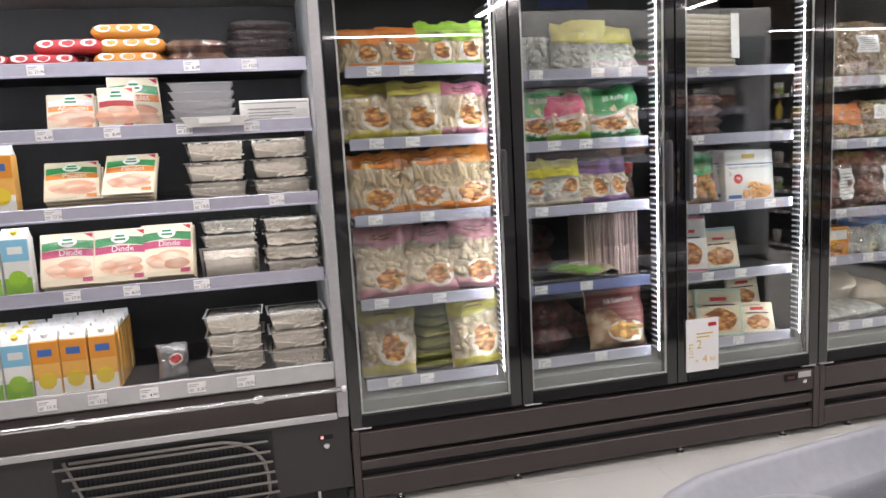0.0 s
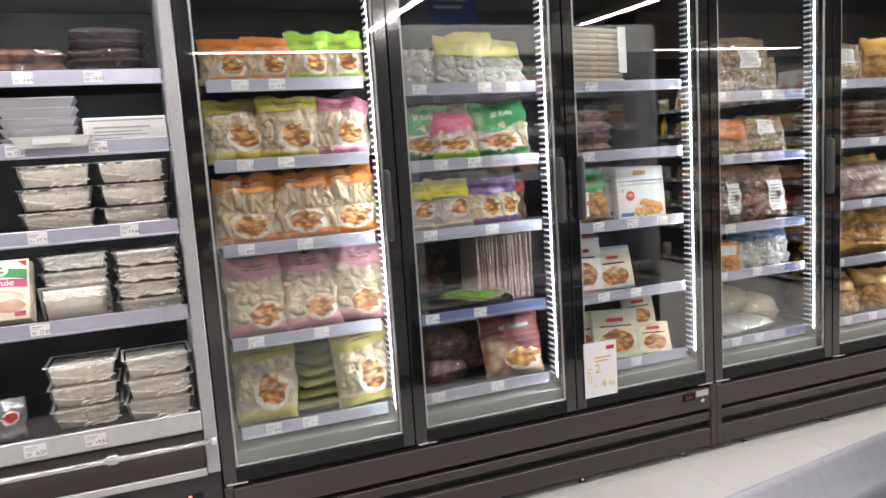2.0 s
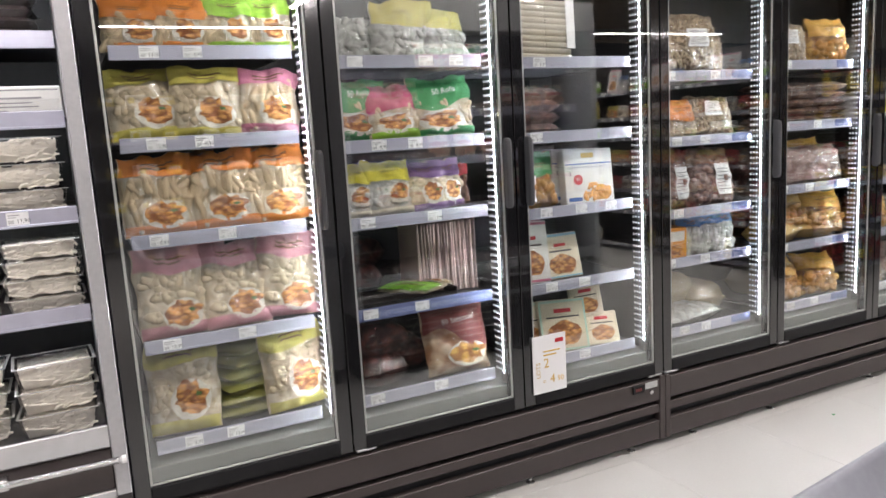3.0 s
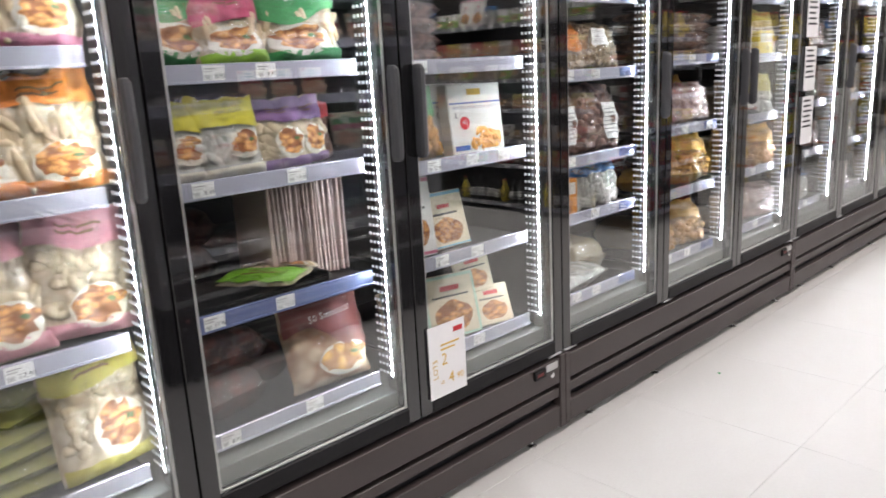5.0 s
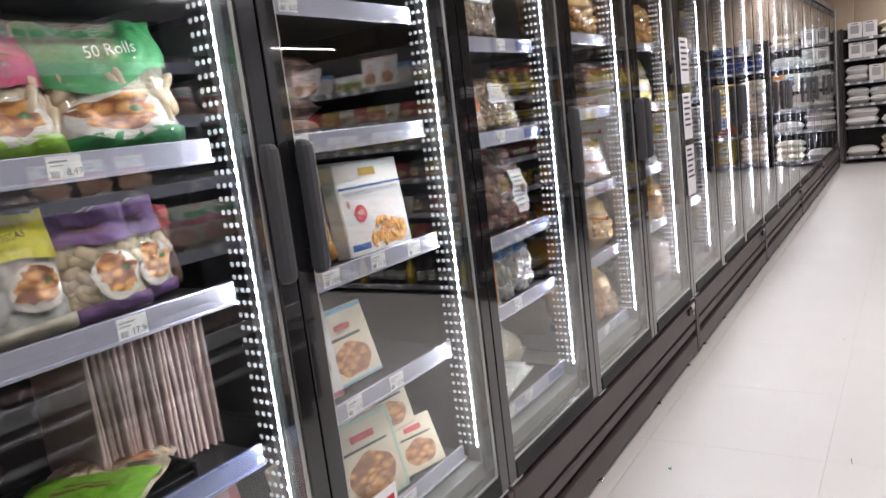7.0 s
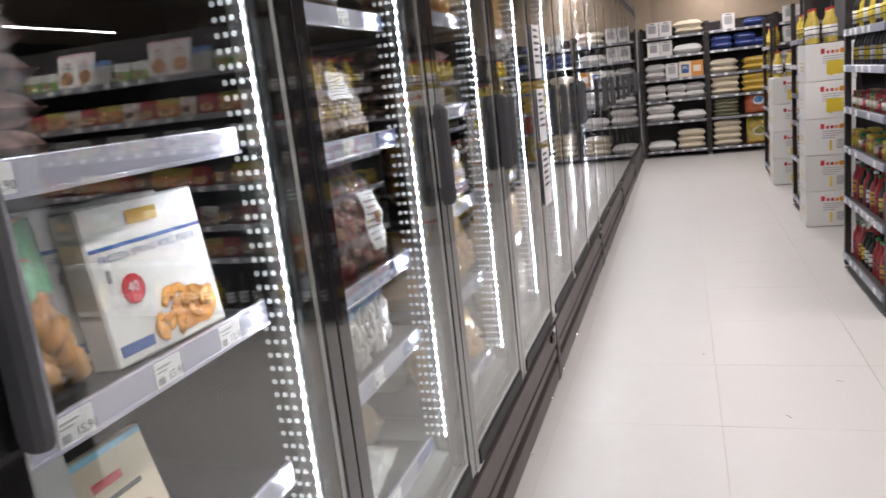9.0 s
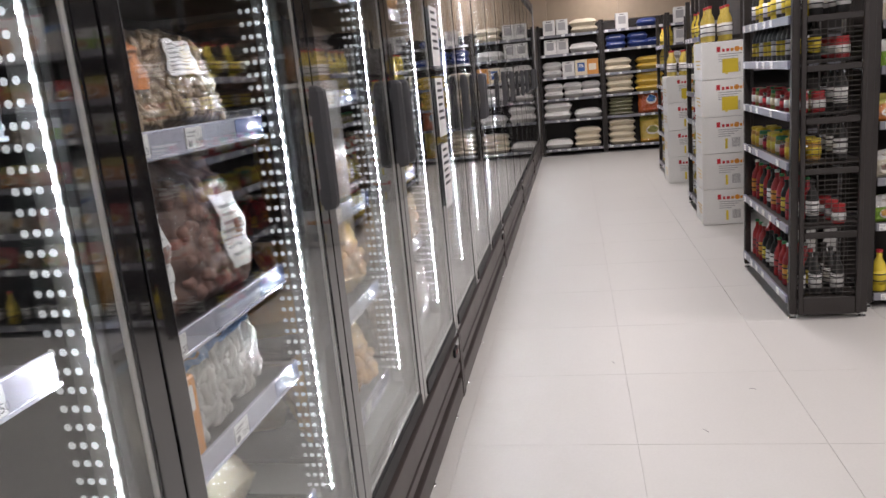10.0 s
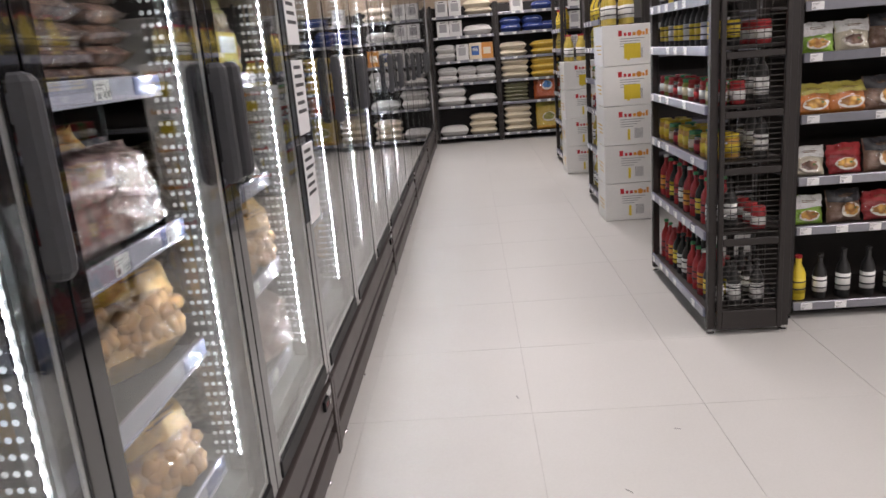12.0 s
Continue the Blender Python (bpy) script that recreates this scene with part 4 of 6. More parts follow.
def tub(name, label, w, h, d, food):
    """A clear lidded plastic tub of food."""
    t = thing(name, label, "food tub")

    def ring(z, k):
        return [(-w / 2 * k, -d / 2 * k, z), (w / 2 * k, -d / 2 * k, z), (w / 2 * k, d / 2 * k, z), (-w / 2 * k, d / 2 * k, z)]
    rows = [ring(0.004, 0.80), ring(h * 0.55, 0.88), ring(h * 0.84, 0.91)]
    verts = [p for r in rows for p in r]
    faces = [(3, 2, 1, 0), (8, 9, 10, 11)] + [(4 * j + i, 4 * j + (i + 1) % 4, 4 * j + 4 + (i + 1) % 4, 4 * j + 4 + i) for j in range(2) for i in range(4)]
    dice = random.Random(int(w * 7000 + h * 9000))
    strips = []
    for k in range(96):
        v = dice.uniform(0.08, 0.86)
        q = 0.395 + 0.05 * v
        side = k % 4
        u = dice.uniform(-q, q) * 0.92
        x, y = ((u * w, -q * d), (u * w, -q * d), (q * w, u * d), (-q * w, u * d))[side] if k < 72 else (u * w, dice.uniform(-q, q) * d)
        z = min(max(v * h, 0.012), h - 0.016) if k < 72 else h * 0.80
        bend = dice.uniform(-0.008, 0.008)
        m = pose(x, y, z, 0, dice.uniform(-16, 16) if k < 72 else 0, (0 if side < 2 else 90) if k < 72 else dice.uniform(0, 180))
        r = dice.uniform(0.0032, 0.0052)
        strips.append(moved(tube([(-0.024, 0, -abs(bend)), (-0.008, 0, bend), (0.010, 0.002, bend), (0.024, 0, -bend)], r, 6), m))
    part("food", merge((verts, faces), *strips), food, t, "pale strips of food", True)
    rows = [ring(0.002, 0.86), ring(h * 0.55, 0.95), ring(h * 0.92, 0.99)]
    verts = [p for r in rows for p in r]
    wall = part("tub_wall", (verts, [(4 * j + i, 4 * j + (i + 1) % 4, 4 * j + 4 + (i + 1) % 4, 4 * j + 4 + i) for j in range(2) for i in range(4)]), CLEAR, t, "clear plastic wall")
    lid = part("lid", box(-w / 2 + 0.008, w / 2 - 0.008, -d / 2 + 0.008, d / 2 - 0.008, h * 0.966, h, 0.003), CLEAR, t, "clear plastic lid")
    wall.visible_shadow = lid.visible_shadow = False
    part("lid_rim", merge(box(-w / 2 - 0.006, w / 2 + 0.006, -d / 2 - 0.006, -d / 2 + 0.004, h * 0.93, h * 0.96, 0.001), box(-w / 2 - 0.006, w / 2 + 0.006, d / 2 - 0.004, d / 2 + 0.006, h * 0.93, h * 0.96, 0.001),
                          box(-w / 2 - 0.006, -w / 2 + 0.004, -d / 2 + 0.005, d / 2 - 0.005, h * 0.93, h * 0.96, 0.001), box(w / 2 - 0.004, w / 2 + 0.006, -d / 2 + 0.005, d / 2 - 0.005, h * 0.93, h * 0.96, 0.001)), material("clear_rim", (0.50, 0.50, 0.48), 0.15, coat=1.0), t, "clear plastic lid rim")
    return t


def bottle(name, label, r, h, glass, cap, tag, neck=0.36, liquid_round=True):
    t = thing(name, label, "bottle")
    part("bottle", lathe([(r * 0.9, 0), (r, 0.006), (r, h * 0.58), (r * 0.8, h * 0.68), (r * neck, h * 0.80), (r * neck, h * 0.93)], 12), glass, t, "", True)
    part("cap", lathe([(r * neck * 1.15, h * 0.9305), (r * neck * 1.2, h * 0.94), (r * neck * 1.2, h * 0.99), (r * neck, h)], 10), cap, t)
    part("label", lathe([(r + 0.0012, h * 0.16), (r + 0.0012, h * 0.50)], 12), tag, t, "printed paper label", True)
    part("print", merge(*[lathe([(r + 0.002, h * z), (r + 0.002, h * (z + 0.03))], 12) for z in (0.24, 0.40)]), INK if tag is not F["black"] else GOLD, t, "", True)
    return t


def jar(name, label, r, h, food, cap, tag):
    t = thing(name, label, "jar")
    part("jar", lathe([(r * 0.88, 0), (r, 0.008), (r, h * 0.74), (r * 0.84, h * 0.82)], 12), food, t, "", True)
    part("lid", lathe([(r * 0.90, h * 0.821), (r * 0.93, h * 0.84), (r * 0.93, h * 0.98), (r * 0.85, h)], 12), cap, t)
    part("label", lathe([(r + 0.0012, h * 0.2), (r + 0.0012, h * 0.6)], 12), tag, t, "printed label", True)
    return t


def sack(name, label, w, d, h, cloth, tag=None, category="sack"):
    """A full sack lying flat: a soft pillow with sewn ends."""
    SEEDS[0] += 1.9
    sd = SEEDS[0]
    t = thing(name, label, category)

    def side(up):
        def f(u, v):
            k = max(0.0, 1 - abs(2 * u - 1) ** 4) ** 0.5 * max(0.0, 1 - abs(2 * v - 1) ** 4) ** 0.5
            lump = 1 + 0.12 * noise.noise(Vector((u * 4 + sd, v * 4, sd)))
            z = h / 2 + (h / 2 * k * lump if up else -h / 2 * min(1, k * 1.25))
            uu = u if up else 1 - u
            return ((uu - 0.5) * w, (v - 0.5) * d, z)
        return f
    part("sack", merge(sheet(side(True), 12, 10), sheet(side(False), 12, 10)), cloth, t, "", True)
    if category != "sack":
        def fold(up):
            f = side(up)
            return lambda u, v: (f(u, v)[0] * 1.03, f(u, v)[1] * 1.03, h / 2 + (f(u, v)[2] - h / 2) * 1.05 + 0.006 * noise.noise(Vector((u * 9, v * 9, sd))))
        wrap = part("film", merge(sheet(fold(True), 14, 12), sheet(fold(False), 14, 12)), WRAP, t, "clear crinkled outer film", True)
        wrap.visible_shadow = False
    if tag:
        part("print", merge(box(-w * 0.28, w * 0.28, -d * 0.46 - 0.003, -d * 0.40, h * 0.36, h * 0.66, 0.002)), tag, t, "printed panel")
    return t


STOCK = {}


def put(kind, m, **tags):
    """Sets down one more of a kind of goods."""
    if kind not in STOCK:
        STOCK[kind] = KINDS[kind]()
        STOCK[kind].matrix_basis = m
        return STOCK[kind]
    return copy_thing(STOCK[kind], m)


def bag(label, *a, **k):
    return lambda: pouch("food_bag", label, "food bag", *a, **k)


KINDS = {
    "orange_rolls": bag("orange and clear plastic bag of frozen spring rolls", 0.245, 0.280, 0.085, C_ROLL, F["orange"], 0.74, F["orange"], C_FRY, dish_at=(0.56, 0.26, 0.33, 0.19)),
    "orange_small": bag("small orange-topped bag of frozen rolls", 0.185, 0.175, 0.065, C_ROLL, F["orange"], 0.60, F["orange"], C_FRY),
    "lime_rolls": bag("lime green bag of frozen rolls with clear window", 0.185, 0.200, 0.065, C_ROLL, F["lime"], 0.60, F["lime"], C_FRY),
    "yellow_rolls": bag("yellow-topped clear bag of frozen dumplings", 0.240, 0.250, 0.080, C_DUMP, F["yellow"], 0.76, F["yellow"], C_FRY),
    "pink_rolls": bag("pink-topped clear bag of frozen prawn rolls", 0.235, 0.235, 0.080, C_ROLL, F["pink"], 0.74, F["pink"], C_FRY),
    "rose_bag": bag("rose pink bag of frozen dumplings with dish picture", 0.240, 0.325, 0.085, C_DUMP, F["rose"], 0.72, F["rose"], C_FRY, dish_at=(0.60, 0.24, 0.32, 0.19)),
    "yellow_big": bag("large yellow-topped bag of frozen dumplings", 0.250, 0.335, 0.095, C_DUMP, F["yellow"], 0.74, F["yellow"], C_FRY),
    "olive_flat": lambda: sack("food_bag", "olive yellow frozen food bag lying flat in a stack", 0.20, 0.26, 0.05, F["olive"], None, "food bag"),
    "hakao": bag("pale yellow bag of frozen steamed dumplings", 0.230, 0.225, 0.070, C_WHITE, F["yellow"], 0.56, None, None, "HA KAO", material("brown_ink", (0.12, 0.07, 0.02), 0.6, bump=0)),
    "white_bag": bag("clear bag of white frozen dumplings", 0.180, 0.160, 0.070, C_WHITE, None),
    "green_rolls": bag("dark green bag of fifty frozen vegetable rolls", 0.265, 0.245, 0.090, C_ROLL, F["green"], 0.52, F["green"], C_FRY, "50 Rolls", WHITE_INK, wave=0.09, dish_at=(0.46, 0.26, 0.40, 0.20)),
    "raspberry_rolls": bag("raspberry pink bag of frozen rolls", 0.220, 0.225, 0.085, C_ROLL, film("raspberry_film", (0.50, 0.06, 0.15)), 0.50, F["lime"], C_FRY, dish_at=(0.45, 0.26, 0.40, 0.20)),
    "samossas": bag("yellow bag of frozen samosas with clear window", 0.205, 0.225, 0.075, C_WHITE, film("lemon_film", (0.62, 0.56, 0.03)), 0.62, F["cream"], C_FRY, "SAMOSSAS", INK, dish_at=(0.68, 0.40, 0.27, 0.20)),
    "purple_bag": bag("purple-topped bag of frozen filled pasties", 0.180, 0.210, 0.070, C_DUMP, F["purple"], 0.66, F["purple"], C_FRY),
    "grey_bag": bag("grey clear pack of frozen food", 0.14, 0.18, 0.06, C_BROWN, F["red"], 0.72),
    "green_pack": lambda: pouch("food_bag", "bright green bag of frozen food lying flat", "food bag", 0.24, 0.33, 0.028, C_ROLL, film("bright_green_film", (0.20, 0.48, 0.02)), 0.58, film("bright_green_film", (0.20, 0.48, 0.02)), C_FRY, dish_at=(0.28, 0.40, 0.24, 0.12)),
    "red_samosa": bag("dark red glossy bag of fifty frozen samosas", 0.290, 0.320, 0.110, film("samosa_mix", None, (0.66, 0.50, 0.34), (0.36, 0.17, 0.08), 18), film("maroon_film", (0.17, 0.028, 0.024)), 0.46, None, C_GOLDEN, "50 Samosas", WHITE_INK, wave=0.16, dish_at=(0.60, 0.24, 0.34, 0.18)),
    "brown_flat": lambda: sack("food_bag", "dark brown frozen meat bag lying on its side", 0.22, 0.24, 0.13, C_DARK, None, "food bag"),
    "roll_stack": lambda: roll_stack(),
    "red_packs": lambda: sack("food_pack", "dull red vacuum pack of frozen meat", 0.20, 0.20, 0.055, C_MEAT, None, "food pack"),
    "green_orange": bag("green and orange bag of frozen pastry rounds", 0.210, 0.255, 0.070, C_GOLDEN, F["green"], 0.55, None, None, card=(0.22, 0.36, 0.17, 0.22)),
    "pastry_box": lambda: badge(carton("food_box", "white box of frozen spring roll pastry with prawn picture", "food box", 0.262, 0.25, 0.055, BOARD["white"], ((0.72, 0.745, BOARD["blue"]), (0.84, 0.93, GOLD, 0.36, 0.62), (0.06, 0.13, BOARD["blue"], 0.05, 0.32), (0.52, 0.60, GREYINK, 0.1, 0.13)), (C_PRAWN, 0.72, 0.19, 0.22, 0.14), "FROZEN SPRING ROLL PASTRY", material("navy_ink", (0.02, 0.04, 0.2), 0.5, bump=0), 0.665, 0.0165), "40"),
    "pink_pack": lambda: carton("food_pack", "thin white pack of pastry sheets with pink border", "food pack", 0.175, 0.28, 0.022, BOARD["white"], ((0.94, 0.985, BOARD["pink"]), (0.02, 0.06, BOARD["pink"]), (0.70, 0.76, RED, 0.35, 0.65), (0.60, 0.63, INK, 0.2, 0.8)), (C_FRY, 0.5, 0.32, 0.34, 0.20)),
    "sky_pack": lambda: carton("food_pack", "thin white pack of pastry sheets with pale blue border", "food pack", 0.21, 0.21, 0.022, BOARD["cream"], ((0.93, 0.985, BOARD["sky"]), (0.02, 0.05, BOARD["sky"]), (0.70, 0.77, RED, 0.35, 0.65), (0.58, 0.62, INK, 0.2, 0.8)), (C_FRY, 0.5, 0.30, 0.36, 0.22)),
    "mint_pack": lambda: carton("food_pack", "thin cream pack of flatbread with mint green border", "food pack", 0.25, 0.24, 0.022, BOARD["cream"], ((0.94, 0.985, BOARD["mint"]), (0.015, 0.05, BOARD["mint"]), (0.05, 0.94, BOARD["mint"], 0.01, 0.05), (0.05, 0.94, BOARD["mint"], 0.95, 0.99), (0.74, 0.82, RED, 0.32, 0.68), (0.64, 0.67, INK, 0.15, 0.85)), (C_FRY, 0.5, 0.34, 0.36, 0.24)),
    "small_pack": lambda: carton("food_pack", "small cream pack of flatbread", "food pack", 0.165, 0.155, 0.018, BOARD["cream"], ((0.75, 0.85, RED, 0.3, 0.7), (0.63, 0.67, INK, 0.15, 0.85)), (C_FRY, 0.5, 0.34, 0.36, 0.24)),
    "clear_beige": bag("large clear bag of beige frozen seafood", 0.400, 0.290, 0.150, C_BEIGE, None, card=(0.55, 0.55, 0.16, 0.15)),
    "orange_pack": bag("orange and black bag of frozen seafood", 0.250, 0.195, 0.090, C_BEIGE, F["orange"], 0.42, None, None, "", None, wave=0.05),
    "clear_card": bag("clear bag of frozen seafood with white label", 0.280, 0.205, 0.100, C_BEIGE, None, card=(0.45, 0.62, 0.18, 0.18)),
    "meatballs": bag("clear bag of frozen meatballs with printed label", 0.290, 0.290, 0.130, C_MEAT, None, card=(0.66, 0.42, 0.17, 0.26)),
    "blue_white": bag("blue-topped bag of white frozen seafood", 0.155, 0.195, 0.070, C_WHITE, F["blue"], 0.72, None, None),
    "teal_bag": bag("dark teal bag of frozen food", 0.20, 0.24, 0.07, C_GOLDEN, F["teal"], 0.55),
    "orange_tub": lambda: carton("food_tub", "small orange printed tub of frozen food", "food tub", 0.15, 0.16, 0.11, BOARD["orange"], ((0.6, 0.9, BOARD["white"], 0.1, 0.9),), (C_FRY, 0.5, 0.3, 0.3, 0.2)),
    "white_flat": lambda: sack("food_bag", "flat clear bag of white frozen food", 0.42, 0.28, 0.08, C_WHITE, None, "food bag"),
    "beige_flat": lambda: sack("food_bag", "limp beige bag of frozen food", 0.22, 0.24, 0.16, film("beige_film", (0.50, 0.38, 0.22)), None, "food bag"),
    "golden_bag": bag("amber yellow bag of frozen fried pieces", 0.270, 0.240, 0.120, C_GOLDEN, F["amber"], 0.55),
    "golden_flat": lambda: sack("food_bag", "amber yellow bag of frozen pieces lying down", 0.26, 0.24, 0.11, F["amber"], None, "food bag"),
    "pink_meat": bag("clear bag of pale pink frozen meat", 0.440, 0.210, 0.150, C_PINK, None),
    "brown_tray": lambda: sack("food_pack", "flat brown vacuum pack in a stack", 0.20, 0.22, 0.045, C_BROWN, None, "food pack"),
    "white_carton": lambda: carton("food_box", "white carton with yellow panel", "food box", 0.28, 0.17, 0.30, BOARD["white"], ((0.3, 0.75, BOARD["yellow"], 0.55, 0.85),)),
    "yellow_carton": lambda: carton("food_box", "yellow printed frozen food carton", "food box", 0.20, 0.14, 0.22, BOARD["yellow"], ((0.55, 0.9, BOARD["white"], 0.1, 0.9),)),
    "cream_flat": lambda: sack("food_bag", "cream bag of frozen food lying flat", 0.30, 0.26, 0.09, C_BEIGE, None, "food bag"),
    "edge_pack": lambda: carton("food_pack", "thin pale pack of flatbread stored on edge", "food pack", 0.26, 0.305, 0.0075, material("pale_pack_card", (0.52, 0.40, 0.37), 0.45, vary=0.18, grain=30, coat=0.3, spread=0.38), ((0.93, 0.985, BOARD["maroon"]),)),
    "black_crate": lambda: crate(),
    # chilled case
    "red_sausage": lambda: sausage("red", BOARD["red"]),
    "orange_sausage": lambda: sausage("orange", BOARD["orange"]),
    "dark_pack": lambda: sack("food_pack", "dark vacuum pack of smoked meat", 0.26, 0.20, 0.045, film("dark_meat_film", (0.05, 0.03, 0.028)), None, "food pack"),
    "brown_meat": lambda: sack("food_pack", "brown vacuum pack of cured meat", 0.25, 0.20, 0.06, C_BROWN, None, "food pack"),
    "ham_orange": lambda: slice_pack("sliced chicken pack with orange and green print", F["orange"], F["green"], "Poulet"),
    "ham_red": lambda: slice_pack("sliced turkey pack with red and green print", film("raspberry_film", (0.50, 0.06, 0.15)), F["green"], "Dinde"),
    "ham_white": lambda: slice_pack("white pack of diced poultry with orange print", F["orange"], F["white"], "Allumettes", 0.178, 0.165),
    "ham_bacon": lambda: slice_pack("red and white pack of smoked turkey bacon", F["red"], F["white"], "", 0.145, 0.175),
    "grey_tray": lambda: tray("stack of pale grey foam trays", 3, BOARD["grey"]),
    "white_box": lambda: carton("food_box", "white foam box wrapped in film with a printed label", "food box", 0.285, 0.10, 0.17, BOARD["white"], ((0.60, 0.66, GREYINK, 0.12, 0.80), (0.46, 0.50, GREYINK, 0.12, 0.70), (0.34, 0.38, GREYINK, 0.12, 0.76), (0.20, 0.26, GREYINK, 0.12, 0.45), (0.86, 0.90, BOARD["grey"], 0.03, 0.97))),
    "white_tray": lambda: tray("white foam tray with film and label", 1, BOARD["white"]),
    "tub": lambda: tub("food_tub", "clear plastic tub of marinated seafood", 0.235, 0.082, 0.18, C_SALAD),
    "low_tub": lambda: tub("food_tub", "low clear plastic tub of sliced fish", 0.225, 0.058, 0.18, C_SALAD),
    "green_juice": lambda: juice("green and white juice carton with apple picture", BOARD["sky"], BOARD["lime"], F["lime"], BOARD["yellow"]),
    "orange_juice": lambda: juice("orange and white carton of fruit drink", BOARD["orange"], BOARD["white"], BOARD["yellow"], BOARD["white"], material("amber_board", (0.76, 0.42, 0.10), 0.45, coat=0.25, vary=0.08)),
    "snack_bag": bag("crumpled clear bag with red label", 0.12, 0.15, 0.06, film("clear_crumple", (0.16, 0.16, 0.165)), None, dish=F["red"], dish_at=(0.55, 0.55, 0.26, 0.18)),
    # dry goods
    "soy": lambda: bottle("bottle", "dark soy sauce bottle with yellow label", 0.032, 0.235, BOARD["black"], BOARD["red"], BOARD["yellow"]),
    "soy_white": lambda: bottle("bottle", "dark sauce bottle with white label", 0.034, 0.24, BOARD["black"], BOARD["black"], BOARD["white"]),
    "chili": lambda: bottle("bottle", "red chilli sauce bottle with green cap", 0.031, 0.24, BOARD["red"], BOARD["green"], F["red"]),
    "sweet_chili": lambda: bottle("bottle", "orange red sweet chilli sauce bottle", 0.035, 0.25, F["red"], BOARD["white"], BOARD["orange"]),
    "oil": lambda: bottle("bottle", "clear bottle of yellow cooking oil", 0.042, 0.29, film("oil_yellow", (0.55, 0.42, 0.06)), BOARD["red"], BOARD["white"], 0.4),
    "yellow_bottle": lambda: bottle("bottle", "yellow labelled oil bottle with dark cap", 0.038, 0.24, BOARD["yellow"], BOARD["red"], BOARD["yellow"], 0.42),
    "fish_sauce": lambda: bottle("bottle", "dark sauce bottle with white and green label", 0.035, 0.26, BOARD["black"], BOARD["black"], BOARD["white"]),
    "jar_yellow": lambda: jar("jar", "glass jar of sauce with yellow lid", 0.038, 0.12, F["amber"], BOARD["yellow"], BOARD["yellow"]),
    "jar_red": lambda: jar("jar", "glass jar of red paste with red lid", 0.036, 0.11, F["red"], BOARD["red"], BOARD["white"]),
    "jar_green": lambda: jar("jar", "glass jar of pickles with green lid", 0.036, 0.11, F["olive"], BOARD["green"], BOARD["cream"]),
    "can": lambda: jar("can", "small printed food can", 0.037, 0.09, BOARD["maroon"], CHROME, BOARD["red"]),
    "noodles_green": bag("green and white packet of instant noodles", 0.16, 0.15, 0.05, F["lime"], F["white"], 0.55, None, C_GOLDEN, dish_at=(0.5, 0.28, 0.36, 0.2)),
    "noodles_red": bag("red packet of instant noodles", 0.17, 0.15, 0.05, F["red"], F["red"], 0.60, None, C_GOLDEN, dish_at=(0.5, 0.3, 0.36, 0.22)),
    "noodles_orange": bag("orange packet of dry noodles", 0.20, 0.15, 0.06, F["orange"], F["yellow"], 0.62, None, C_GOLDEN, dish_at=(0.5, 0.3, 0.36, 0.22)),
    "noodles_white": bag("white and brown packet of dry noodles", 0.16, 0.15, 0.05, F["cream"], F["white"], 0.60, None, C_BROWN, dish_at=(0.5, 0.3, 0.36, 0.22)),
    "chips_dark": bag("dark brown packet of crisps", 0.18, 0.17, 0.06, F["brown"], F["black"], 0.6, None, C_GOLDEN),
    "sack_white": lambda: sack("rice_sack", "white woven rice sack lying on the shelf", 0.47, 0.38, 0.165, material("white_sack", (0.70, 0.69, 0.67), 0.75, grain=90, bump=0.3)),
    "sack_cream": lambda: sack("rice_sack", "cream flour sack with printed end, lying flat", 0.45, 0.36, 0.125, material("cream_sack", (0.62, 0.55, 0.42), 0.75, grain=90, bump=0.3), BOARD["cream"]),
    "sack_grey": lambda: sack("rice_sack", "white paper flour pack with grey print", 0.33, 0.28, 0.14, material("grey_sack", (0.64, 0.63, 0.61), 0.7, grain=60), BOARD["grey"]),
    "sack_yellow": lambda: sack("rice_sack", "yellow rice sack lying on top of a stack", 0.45, 0.36, 0.12, material("yellow_sack", (0.62, 0.42, 0.06), 0.7), BOARD["cream"]),
    "sack_olive": lambda: sack("rice_sack", "thin olive and white rice sack in a stack", 0.40, 0.34, 0.065, material("olive_sack", (0.20, 0.20, 0.12), 0.7), BOARD["white"]),
    "sack_blue": lambda: sack("rice_sack", "blue glossy bag of rice lying on the shelf", 0.34, 0.32, 0.14, F["deepblue"], BOARD["white"]),
    "upright_orange": lambda: pouch("rice_sack", "tall orange rice sack standing upright", "sack", 0.42, 0.52, 0.16, film("orange_sack_film", (0.50, 0.11, 0.03)), F["orange"], 0.8, None, F["blue"], dish_at=(0.5, 0.42, 0.22, 0.16)),
    "upright_yellow": lambda: pouch("rice_sack", "tall yellow rice sack standing upright", "sack", 0.40, 0.46, 0.16, film("yellow_sack_film", (0.55, 0.40, 0.06)), F["yellow"], 0.82, F["amber"], F["olive"], dish_at=(0.5, 0.45, 0.28, 0.18)),
    "upright_white": lambda: carton("flour_pack", "white paper flour pack with dark print", "flour pack", 0.20, 0.25, 0.12, BOARD["white"], ((0.3, 0.8, BOARD["grey"], 0.2, 0.8), (0.88, 0.93, INK, 0.3, 0.7))),
    "upright_blue": lambda: carton("flour_pack", "cream flour pack with dark blue panel", "flour pack", 0.20, 0.26, 0.12, BOARD["cream"], ((0.25, 0.8, BOARD["blue"], 0.2, 0.8), (0.5, 0.7, BOARD["white"], 0.3, 0.7))),
